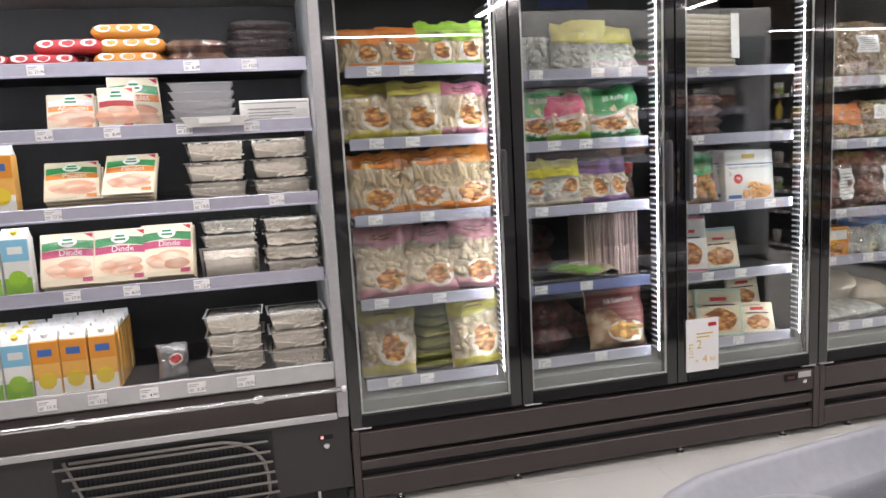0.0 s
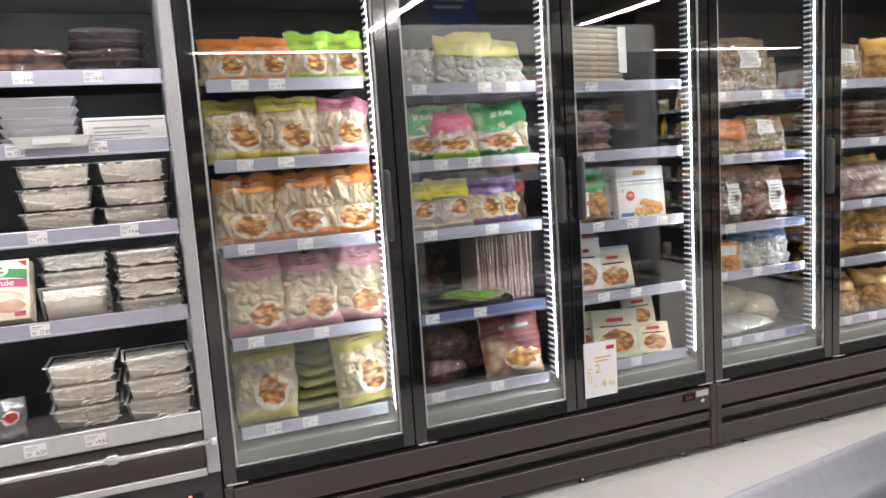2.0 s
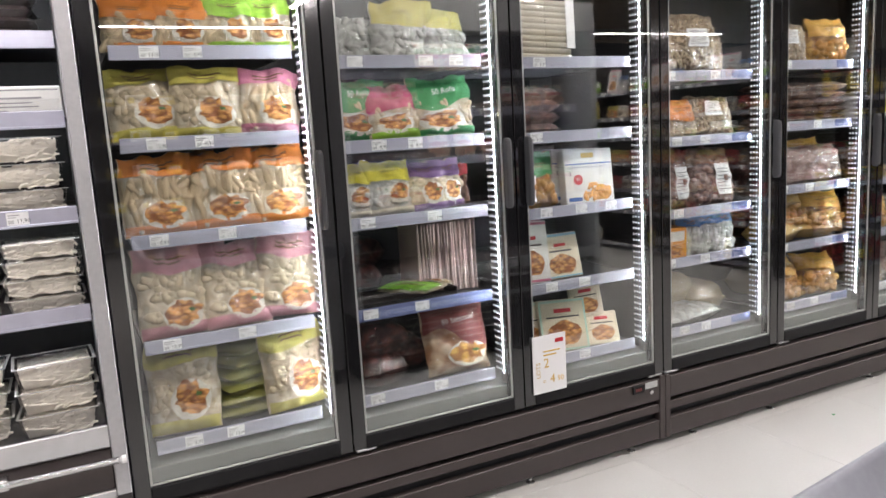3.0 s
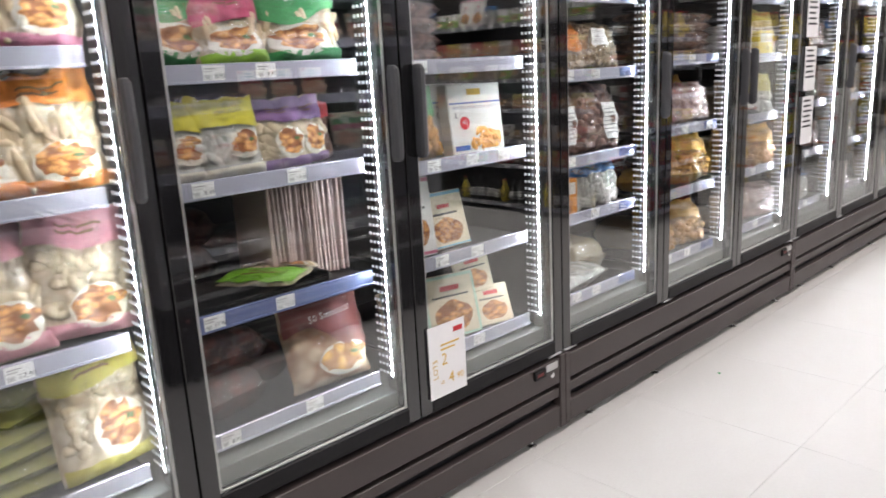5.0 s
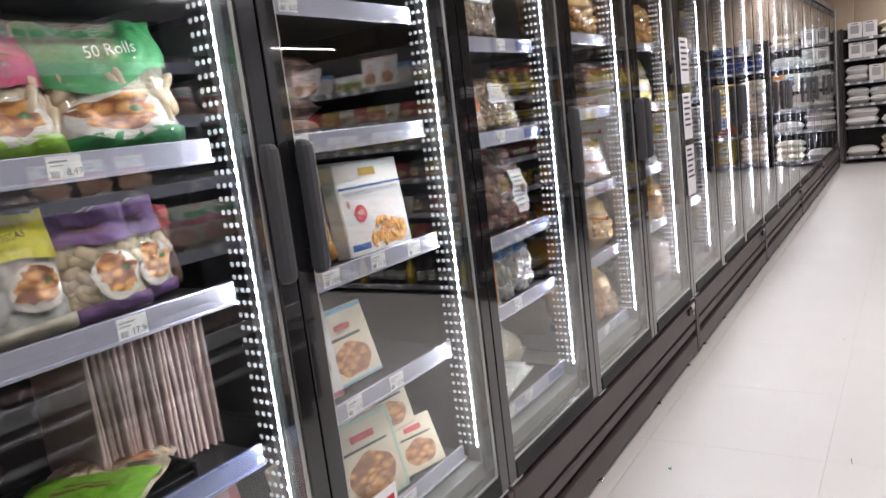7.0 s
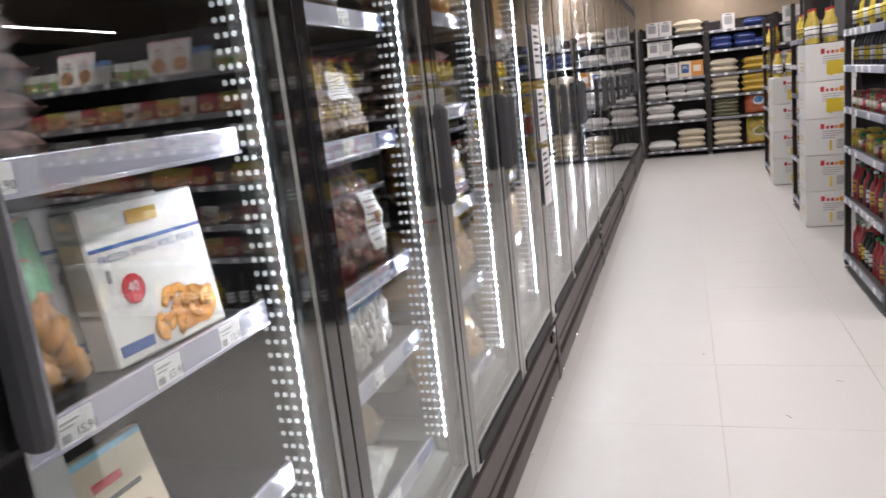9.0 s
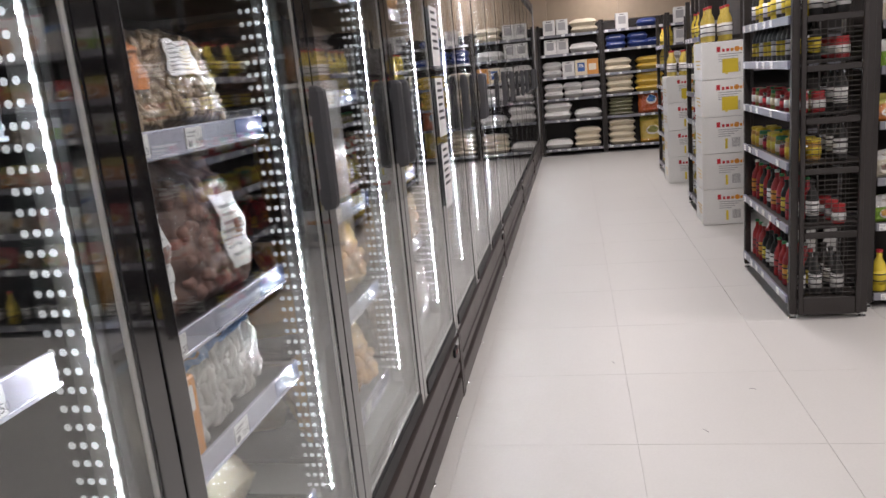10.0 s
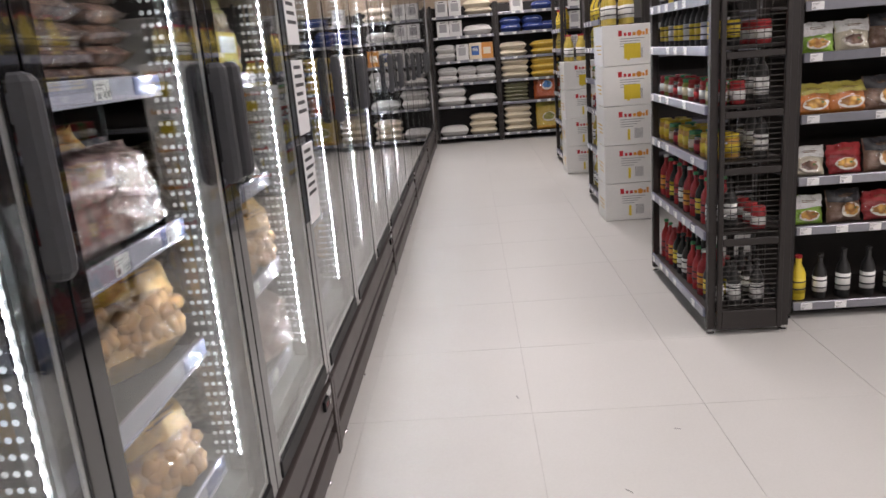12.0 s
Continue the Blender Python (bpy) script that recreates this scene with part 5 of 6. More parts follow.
    "upright_amber": lambda: carton("flour_pack", "amber flour pack with white panel", "flour pack", 0.20, 0.26, 0.12, BOARD["orange"], ((0.3, 0.7, BOARD["cream"], 0.2, 0.8),)),
}


def crate():
    t = thing("stock_tray", "low black plastic stock tray on the shelf", "tray")
    part("base", box(-0.22, 0.22, -0.16, 0.16, 0.0, 0.012, 0.002), BLACK, t)
    for x in (-0.22, 0.212):
        part("side", box(x, x + 0.008, -0.16, 0.16, 0.0125, 0.045, 0.002), BLACK, t)
    for y in (-0.16, 0.152):
        part("side", box(-0.211, 0.211, y, y + 0.008, 0.0125, 0.028, 0.002), BLACK, t)
    return t


def roll_stack():
    t = thing("food_pack", "clear pack of stacked pale frozen rolls with white label", "food pack")
    dough = material("raw_dough", (0.62, 0.55, 0.42), 0.5, coat=0.6, grain=60)
    for j in range(10):
        for i in range(2):
            z, x = 0.016 + j * 0.0255, -0.07 + i * 0.135 + 0.004 * math.sin(j * 3 + i)
            part("roll", tube([(x - 0.066, -0.02, z), (x - 0.06, -0.022, z), (x + 0.06, -0.022, z), (x + 0.066, -0.02, z)], 0.0135, 8), dough, t, "", True)
    at = pouch_face(0.31, 0.285, 0.10, 3.3, 0.1)
    film_ob = part("wrapper", sheet(at, 10, 10), CLEAR, t, "clear plastic wrapper", True)
    film_ob.visible_shadow = False
    part("label_card", box(0.095, 0.14, -0.054, -0.052, 0.05, 0.26, 0.0005), PAPER, t, "tall white label")
    return t


def sausage(colour, m):
    t = thing("sausage_roll", colour + " wrapped poultry sausage with white ovals", "sausage")
    w = 0.26
    part("skin", lathe([(0.006, -w / 2), (0.022, -w / 2 + 0.012), (0.030, -w / 2 + 0.035), (0.031, 0), (0.030, w / 2 - 0.035), (0.022, w / 2 - 0.012), (0.006, w / 2)], 14), m, t, "", True).matrix_basis = pose(0, 0, 0.031, 0, 90, 0)
    for k in range(3):
        verts = [(-0.08 + 0.08 * k + 0.03 * math.cos(a), -0.0315 * math.cos(0.45 + 0.55 * math.sin(a)), 0.031 + 0.0315 * math.sin(0.45 + 0.55 * math.sin(a))) for a in [2 * math.pi * i / 14 for i in range(14)]]
        part("oval_print", (verts, [tuple(range(14))]), WHITE_INK, t)
    return t


def badge(t, number):
    """A round red spot with a number on the front of the pastry box."""
    verts = [(-0.062 + 0.024 * math.cos(q), -0.0298, 0.112 + 0.024 * math.sin(q)) for q in [2 * math.pi * k / 20 for k in range(20)]]
    part("badge", (verts, [tuple(range(20))]), RED, t, "round red badge")
    writing(number, 0.024, WHITE_INK, t, pose(-0.062, -0.0304, 0.114, 90))
    dice = random.Random(8)
    prawn = material("prawn_ink", (0.88, 0.42, 0.10), 0.45, vary=0.12, grain=70, coat=0.3)
    for k in range(18):
        x, z, turn = dice.uniform(-0.022, 0.112), dice.uniform(0.018, 0.082), dice.uniform(0, 6.28)
        z -= max(0, 0.02 - x) * 0.5 * (z > 0.05)
        arc = [(0.015 * math.cos(turn + q), 0, 0.015 * math.sin(turn + q)) for q in (0, 0.6, 1.2, 1.8, 2.4)]
        geo = tube(arc, dice.uniform(0.006, 0.009), 8)
        part("prawn_print", ([(x + px, -0.0300 + 0.12 * py - 0.0001 * k, max(0.006, z + pz)) for px, py, pz in geo[0]], geo[1]), prawn, t, "", True)
    return t


def slice_pack(label, colour, top, words, w=0.205, h=0.225):
    """A flat tray of sliced meat: pale rim, green and coloured printed bands, white emblem, meat below."""
    t = thing("sliced_meat_pack", label, "food pack")
    part("tray", merge(box(-w / 2, w / 2, -0.004, 0.003, 0, h, 0.003), box(-w / 2 + 0.012, w / 2 - 0.012, 0.003, 0.010, 0.012, h - 0.012, 0.004)), BOARD["cream"], t, "pale plastic tray")

    def wavy(z0, z1, y, bow):
        return sheet(lambda u, v: (-w / 2 + 0.007 + u * (w - 0.014), y, h * (z0 + (z1 - z0) * v) + bow * math.sin(math.pi * u) * (1 - 0.4 * v)), 12, 2)
    part("header", wavy(0.66, 0.82, -0.0052, 0.012), top, t, "green printed band")
    part("stripe", wavy(0.52, 0.66, -0.0058, 0.007), colour, t, "coloured printed band")
    part("corner_flash", ([(w / 2 - 0.04, -0.0056, h * 0.965), (w / 2 - 0.008, -0.0056, h * 0.965), (w / 2 - 0.008, -0.0056, h * 0.87)], [(2, 1, 0)]), RED, t)
    verts = [(0.036 * math.cos(q) * (1 if math.sin(q) < 0.3 else 0.72), -0.0066, h * 0.83 + 0.025 * math.sin(q)) for q in [2 * math.pi * i / 20 for i in range(20)]]
    emblem = part("emblem", (verts, [tuple(range(20))]), PAPER, t, "plain white emblem")
    part("print", merge(*[box(-0.022 + 0.004 * k, 0.022 - 0.004 * k, -0.0076, -0.0068, h * 0.83 + dz, h * 0.83 + dz + 0.009, 0.0003) for k, dz in enumerate((-0.012, 0.003))]), F["green"], emblem)
    meat = film("sliced_meat", None, (0.80, 0.58, 0.42), (0.66, 0.34, 0.22), 16, (0.6, 1, 1.6))
    for k, (cx, cz, rx, rz) in enumerate(((-0.03, 0.20, 0.055, 0.030), (0.02, 0.27, 0.06, 0.030), (0.035, 0.15, 0.05, 0.026))):
        verts = [(cx, -0.0085 - 0.001 * k, h * cz + 0.02)] + [(cx + rx * (1 + 0.12 * math.sin(3 * q + k)) * math.cos(q), -0.0062 - 0.0008 * k, h * cz + 0.02 + rz * math.sin(q)) for q in [2 * math.pi * i / 18 for i in range(18)]]
        part("meat_slice", (verts, [(0, 1 + i, 1 + (i + 1) % 18) for i in range(18)]), meat, t, "pale sliced meat", True)
    part("label_block", box(w / 2 - 0.05, w / 2 - 0.012, -0.0064, -0.0052, 0.012, 0.03, 0.0003), colour, t)
    if words:
        writing(words, 0.036 if len(words) < 8 else 0.026, WHITE_INK, t, pose(0.01, -0.0072, h * 0.615, 90))
    return t


def tray(label, count, m):
    t = thing("foam_tray", label, "tray")
    for k in range(count):
        z = k * 0.036
        rows = [(0.86, z), (1.0, z + 0.034), (1.03, z + 0.036), (1.03, z + 0.040), (0.96, z + 0.040), (0.84, z + 0.012)]
        verts = [(sx * 0.125 * q, sy * 0.085 * q, h) for q, h in rows for sx, sy in ((-1, -1), (1, -1), (1, 1), (-1, 1))]
        faces = [(4 * j + i, 4 * j + (i + 1) % 4, 4 * j + 4 + (i + 1) % 4, 4 * j + 4 + i) for j in range(5) for i in range(4)] + [(3, 2, 1, 0), (20, 21, 22, 23)]
        part("tray", (verts, faces), m, t)
    if count == 1:
        part("label_card", box(-0.06, 0.06, -0.088, -0.086, 0.012, 0.034, 0.0005), PAPER, t, "white label")
    return t


def juice(label, top, low, fruit, cap, body=None):
    t = thing("juice_carton", label, "carton")
    w, h = 0.100, 0.235
    part("carton", box(-w / 2, w / 2, -0.035, 0.035, 0, h, 0.004), body or BOARD["white"], t)
    gable = [(-w / 2 + 0.003, -0.032, h), (w / 2 - 0.003, -0.032, h), (w / 2 - 0.003, 0.032, h), (-w / 2 + 0.003, 0.032, h), (-w / 2 + 0.003, 0.004, h + 0.035), (w / 2 - 0.003, 0.004, h + 0.035)]
    part("gable", (gable, [(0, 1, 5, 4), (2, 3, 4, 5), (1, 2, 5), (3, 0, 4)]), BOARD["white"], t)
    part("top_print", box(-w / 2 + 0.002, w / 2 - 0.002, -0.0365, -0.0348, h * 0.62, h * 0.98, 0.0005), top, t)
    part("low_print", box(-w / 2 + 0.002, w / 2 - 0.002, -0.0365, -0.0348, 0.004, h * 0.34, 0.0005), low, t)
    verts = [(0.034 * math.cos(a), -0.0375, h * 0.32 + 0.034 * math.sin(a)) for a in [2 * math.pi * i / 16 for i in range(16)]]
    part("fruit_print", (verts, [tuple(range(16))]), fruit, t)
    part("emblem", box(-0.026, 0.026, -0.0375, -0.036, h * 0.74, h * 0.86, 0.0005), BOARD["white"] if top is BOARD["sky"] else BOARD["blue"], t)
    part("cap", lathe([(0.012, 0), (0.0125, 0.003), (0.0125, 0.016), (0.010, 0.018)], 12), cap, t).matrix_basis = pose(0, -0.012, h + 0.016, 35)
    return t


gr = random.Random(11)


def on_freezer(door, level, items):
    """items: kind, place across the door from its left edge, and what else differs (lean, turn, back, lift)."""
    z = SHELVES[door][level] + 0.029
    for kind, x, *more in items:
        lean, turn, back, lift = (list(more) + [0, 0, 0, 0][len(more):])[:4] if more else (8, 0, 0, 0)
        roll = gr.uniform(-3, 3) if lean else 0
        put(kind, pose(door * P + x, FY + 0.075 + back, z + lift + 0.002 * abs(roll), -lean, roll, turn + gr.uniform(-3, 3)))


on_freezer(0, 0, [("orange_small", 0.18), ("orange_small", 0.335, 6, -3), ("lime_rolls", 0.505, 8, 3), ("lime_rolls", 0.645, 5, -4, 0.02, 0.0), ("orange_small", 0.25, 3, 0, 0.11), ("lime_rolls", 0.57, 3, 0, 0.12)])
on_freezer(0, 1, [("yellow_rolls", 0.20, 14, 6), ("yellow_rolls", 0.395, 6, 0, -0.01), ("pink_rolls", 0.61, 8, -4), ("yellow_rolls", 0.30, 4, 0, 0.12), ("pink_rolls", 0.62, 4, 0, 0.12)])
on_freezer(0, 2, [("orange_rolls", 0.205, 6, 5), ("orange_rolls", 0.428, 9, -3, -0.01), ("orange_rolls", 0.625, 6, 4), ("orange_rolls", 0.31, 2, 0, 0.12), ("orange_rolls", 0.53, 2, 0, 0.12)])
on_freezer(0, 3, [("rose_bag", 0.215, 12, 4), ("rose_bag", 0.44, 20, 6, -0.005), ("rose_bag", 0.635, 8, -6, 0.02), ("rose_bag", 0.31, 3, 0, 0.13)])
on_freezer(0, 4, [("yellow_big", 0.215, 18, -8), ("yellow_big", 0.635, 8, 10, 0.01)] + [("olive_flat", 0.43, 0, k * 7, 0.13, k * 0.048) for k in range(6)])
on_freezer(1, 0, [("white_bag", 0.16), ("white_bag", 0.25, 6, 0, 0.05), ("hakao", 0.37), ("hakao", 0.46, 6, 0, 0.07, 0.012), ("hakao", 0.60, 24, 8, 0.03), ("white_bag", 0.64, 8, 0, 0.10)])
on_freezer(1, 1, [("green_rolls", 0.17, 10, 12, 0.02), ("raspberry_rolls", 0.335, 16, 6, -0.01), ("green_rolls", 0.555, 10, -3), ("green_rolls", 0.22, 3, 0, 0.14)])
on_freezer(1, 2, [("samossas", 0.125, 8), ("samossas", 0.285, 8, 0, -0.012), ("purple_bag", 0.46, 12, -4), ("purple_bag", 0.57, 8, 8, 0.05), ("grey_bag", 0.66, 6, 0, 0.13)])
for k in range(30):
    put("edge_pack", pose(1 * P + 0.452 + 0.0094 * k, FY + 0.27 + gr.uniform(-0.012, 0.012), SHELVES[1][3] + 0.029, -1 + gr.uniform(-1.5, 1.5), 0, 85 + gr.uniform(-1.2, 1.2)))
on_freezer(1, 3, [("brown_flat", 0.24, 0, 0, 0.40), ("brown_flat", 0.26, 0, 8, 0.42, 0.11), ("black_crate", 0.33, 0, 0, 0.11)])
put("green_pack", pose(P + 0.30 + 0.26, FY + 0.055 + 0.203, SHELVES[1][3] + 0.066, -88, 0, 128))
on_freezer(1, 4, [("brown_flat", 0.22, 0, 10, 0.14), ("brown_flat", 0.38, 0, -8, 0.24, 0.02), ("brown_flat", 0.26, 0, 4, 0.18, 0.11), ("red_samosa", 0.565, 16, -6)])
on_freezer(2, 0, [("roll_stack", 0.275, 5), ("roll_stack", 0.29, 3, 0, 0.11)])
on_freezer(2, 1, [("red_packs", 0.26, 0, 5, 0.10, 0.052 * k) for k in range(4)] + [("red_packs", 0.38, 0, -6, 0.28, 0.052 * k) for k in range(3)])
on_freezer(2, 2, [("green_orange", 0.225, 6, 4, 0.02), ("pastry_box", 0.50, 7, -3, 0.0), ("pastry_box", 0.48, 4, -3, 0.08)])
on_freezer(2, 3, [("pink_pack", 0.185, 10, 0), ("sky_pack", 0.365, 16, 0, 0.02), ("pink_pack", 0.20, 8, 0, 0.04)])
on_freezer(2, 4, [("mint_pack", 0.16, 12, 6, 0.02), ("mint_pack", 0.335, 16, -4, -0.02), ("small_pack", 0.505, 14, -10, 0.03, 0.125), ("small_pack", 0.55, 24, -12, -0.03), ("small_pack", 0.49, 10, -8, 0.05)])
on_freezer(3, 0, [("clear_beige", 0.33, 8), ("clear_card", 0.56, 6, 0, 0.12), ("clear_beige", 0.42, 3, 0, 0.22)])
on_freezer(3, 1, [("orange_pack", 0.27, 14, 6, -0.01), ("clear_card", 0.50, 18, -8, 0.0), ("clear_card", 0.60, 14, 0, 0.10)])
on_freezer(3, 2, [("meatballs", 0.23, 6, 8, 0.03), ("meatballs", 0.49, 12, -8, 0.0), ("teal_bag", 0.62, 10, -6, 0.12), ("meatballs", 0.32, 2, 0, 0.18)])
on_freezer(3, 3, [("orange_tub", 0.20, 0), ("blue_white", 0.35, 8), ("blue_white", 0.475, 8, 0, 0.01), ("blue_white", 0.60, 8, 8, 0.02), ("golden_bag", 0.60, 8, 0, 0.16)])
on_freezer(3, 4, [("white_flat", 0.34, 0, 6, 0.09), ("beige_flat", 0.40, 0, 8, 0.24, 0.06), ("white_flat", 0.36, 0, -5, 0.36, 0.02), ("beige_flat", 0.58, 0, -8, 0.20)])
on_freezer(4, 0, [("clear_card", 0.26, 8), ("clear_card", 0.40, 6, 0, 0.12), ("golden_bag", 0.59, 8, -6, 0.01)])
on_freezer(4, 1, [("brown_tray", 0.24 + 0.205 * i, 0, 0, 0.10, 0.044 * k) for i in range(3) for k in range(5)])
on_freezer(4, 2, [("pink_meat", 0.475, 16, -4, -0.01), ("golden_bag", 0.60, 6, 0, 0.16), ("brown_flat", 0.26, 0, 0, 0.30)])
on_freezer(4, 3, [("golden_flat", 0.28, 0, 20, 0.10), ("golden_flat", 0.56, 0, -25, 0.11), ("golden_bag", 0.40, 28, 8, 0.06, 0.06), ("golden_bag", 0.61, 22, -14, 0.02, 0.02), ("brown_flat", 0.34, 0, 0, 0.34)])
on_freezer(4, 4, [("golden_bag", 0.27, 22, 6), ("golden_bag", 0.56, 24, -10, 0.0), ("cream_flat", 0.45, 0, 0, 0.18), ("beige_flat", 0.33, 0, 10, 0.26)])
on_freezer(5, 0, [("white_carton", 0.26, 0, 0, 0.12), ("cream_flat", 0.55, 0, 0, 0.12)])
on_freezer(5, 1, [("white_carton", 0.26, 0, 0, 0.12), ("yellow_carton", 0.54, 0, 0, 0.06)])
on_freezer(5, 2, [("cream_flat", 0.25, 0, 8, 0.10), ("cream_flat", 0.27, 0, -8, 0.10, 0.085), ("white_flat", 0.54, 0, 0, 0.12)])
on_freezer(5, 3, [("golden_flat", 0.26, 0, 10, 0.10), ("golden_flat", 0.54, 0, -10, 0.10), ("cream_flat", 0.38, 0, 4, 0.12, 0.10)])
on_freezer(5, 4, [("cream_flat", 0.26, 0, 0, 0.14), ("white_flat", 0.53, 0, 0, 0.14)])
for level, kinds in enumerate((("clear_card", "golden_bag"), ("white_bag", "yellow_rolls"), ("clear_card", "hakao"), ("golden_bag", "golden_bag"), ("clear_card", "pink_meat"))):
    on_freezer(5, level, [(kinds[0], 0.21, 12, 5, -0.005), (kinds[1], 0.60, 10, -6, -0.005)])
FAR = [("clear_card", 8), ("golden_bag", 8), ("hakao", 8), ("white_bag", 8), ("yellow_rolls", 8), ("golden_bag", 8), ("clear_card", 8), ("blue_white", 8), ("pink_meat", 10)]
for door in range(6, DOORS):
    for level in range(5):
        for x in (0.22, 0.40, 0.58) if door < 8 else (0.26, 0.56) if door < 11 else (0.54,):
            kind, lean = FAR[gr.randrange(len(FAR))]
            if gr.random() < 0.9:
                on_freezer(door, level, [(kind, x, lean, 0, gr.uniform(0.09, 0.13) if lean == 0 else gr.uniform(0.0, 0.05))])


def on_case(level, items):
    z, y = (CASE_SHELVES[level][0] + 0.031, CASE_SHELVES[level][1]) if level < 4 else (TRAY_Z + 0.001, 0.0)
    for kind, x, *more in items:
        lean, turn, back, lift = (list(more) + [0, 0, 0, 0][len(more):])[:4]
        put(kind, pose(x, y + 0.035 + back, z + lift, -lean, 0, turn))


def pile(kind, x, lean, turn, back, count, thick=0.018):
    """Flat packs leaning back, one in front of the other."""
    a = radians(lean)
    return [(kind, x + gr.uniform(-0.006, 0.006), lean, turn + gr.uniform(-3, 3), back - thick * k * math.cos(a), thick * k * math.sin(a)) for k in range(count)]


on_case(0, [("red_sausage", -1.07 + 0.05 * k, 0, gr.uniform(-6, 6), 0.03 + 0.07 * (k % 2), 0.056 * (k // 2)) for k in range(4)] + [("red_sausage", -1.31, 0, 0, 0.04)]
        + [("orange_sausage", -0.755 + 0.02 * (k % 2), 0, gr.uniform(-5, 5), 0.03 + 0.065 * (k % 3), 0.055 * (k // 3)) for k in range(7)]
        + [("brown_meat", -0.50, 0, 10, 0.11, 0.05 * k) for k in range(2)] + [("dark_pack", -0.23, 0, gr.uniform(-8, 8), 0.11, 0.034 * k) for k in range(5)])
on_case(1, pile("ham_white", -1.0, 22, 3, 0.08, 2) + pile("ham_bacon", -0.825, 12, -2, 0.08, 3) + [("ham_orange", -0.755, 8, 20, 0.12)]
        + [("grey_tray", -0.49, 0, 2, 0.12, 0.0), ("grey_tray", -0.49, 0, 1, 0.12, 0.072), ("white_box", -0.198, 0, 0, 0.07), ("white_tray", -0.42, 0, 2, 0.27), ("white_tray", -0.44, 0, 0, 0.01)])
on_case(2, pile("ham_orange", -1.02, 48, 5, 0.10, 4) + pile("ham_orange", -0.812, 46, -3, 0.10, 5)
        + [("tub", -0.452, 0, gr.uniform(-3, 3), 0.10, 0.083 * k) for k in range(3)] + [("tub", -0.197, 0, gr.uniform(-3, 3), 0.10, 0.083 * k) for k in range(3)] + [("orange_juice", -1.255, 0, 0, 0.05), ("green_juice", -1.36, 0, 0, 0.05)])
on_case(3, pile("ham_red", -1.06, 26, 4, 0.09, 4) + pile("ham_red", -0.87, 24, 0, 0.09, 4) + pile("ham_red", -0.68, 24, -2, 0.10, 5)
        + [("low_tub", -0.43, 0, gr.uniform(-3, 3), 0.17, 0.06 * k) for k in range(4)] + [("low_tub", -0.435, 58, 0, 0.05, 0.02)] + [("low_tub", -0.178, 0, gr.uniform(-3, 3), 0.09, 0.06 * k) for k in range(4)] + [("green_juice", -1.225 - 0.108 * k, 0, 0, 0.03) for k in range(3)])
on_case(4, [("green_juice", -1.262 - 0.106 * i, 0, gr.uniform(-4, 4), 0.05 + 0.078 * j) for i in range(3) for j in range(4)] + [("orange_juice", -1.157 + 0.104 * i, 0, gr.uniform(-4, 4), 0.05 + 0.078 * j) for i in range(3) for j in range(5)]
        + [("tub", -0.443, 0, gr.uniform(-4, 4), 0.18, 0.083 * k) for k in range(3)] + [("tub", -0.185, 0, gr.uniform(-4, 4), 0.13, 0.083 * k) for k in range(3)] + [("snack_bag", -0.70, 12, 10, 0.09)])


for level in range(4):
    for k in range(9):
        kind = ("dark_pack", "ham_red", "brown_meat", "ham_bacon")[(k // 3 + level) % 4]
        put(kind, OPPOSITE @ pose(-0.17 - 0.2 * k, CASE_SHELVES[level][1] + 0.14, CASE_SHELVES[level][0] + 0.031, -14 if kind.startswith("ham") else 0, 0, gr.uniform(-5, 5)))
for k in range(8):
    put("red_packs", OPPOSITE @ pose(-0.18 - 0.22 * k, 0.2, TRAY_Z + 0.001, 0, 0, gr.uniform(-5, 5)))


def in_rack(m, level_z, kinds, width, start=0.08, gap=0.012, back=0.06, rows=1, wide=0.07, lean=0):
    """A row of goods along one shelf of a rack at the pose m."""
    x = start
    k = 0
    while x < width - 0.08:
        kind = kinds[k % len(kinds)]
        for r in range(rows):
            put(kind, m @ pose(x + gr.uniform(-0.006, 0.006), back + r * (wide + 0.01), level_z + 0.035, -lean, 0, gr.uniform(-8, 8)))
        x += wide + gap + gr.uniform(0, 0.02)
        k += 1


CAP = [["chili", "chili", "sweet_chili", "soy", "soy_white", "soy_white"], ["sweet_chili", "chili", "soy", "chili", "soy_white"], ["jar_yellow", "jar_yellow", "jar_green", "can"], ["jar_red", "jar_green", "jar_red", "can"], ["soy", "soy", "soy_white"], ["soy_white", "soy", "yellow_bottle"]]
for n, (x0, x1) in enumerate(ENDCAPS):
    m = pose(x1, -1.715, 0, 0, 0, 180)
    for j, z in enumerate(EC_Z):
        if n == 0:
            in_rack(m, z, CAP[j], x1 - x0, 0.09, 0.012, 0.07, 2, 0.078)
            in_rack(m, z, ["soy_white", "jar_red", "soy_white"][j % 3:j % 3 + 1], x1 - x0, x1 - x0 - 0.32, 0.02, 0.27, 1, 0.08)
        else:
            in_rack(m, z, [["oil"], ["oil", "yellow_bottle"], ["jar_red", "can"], ["jar_green"], ["yellow_bottle"], ["yellow_bottle", "soy"]][j], x1 - x0, 0.10, 0.02, 0.08, 1, 0.09)
m = pose(ENDCAPS[0][0] + 0.15, -2.155, 0, 0, 0, -90)
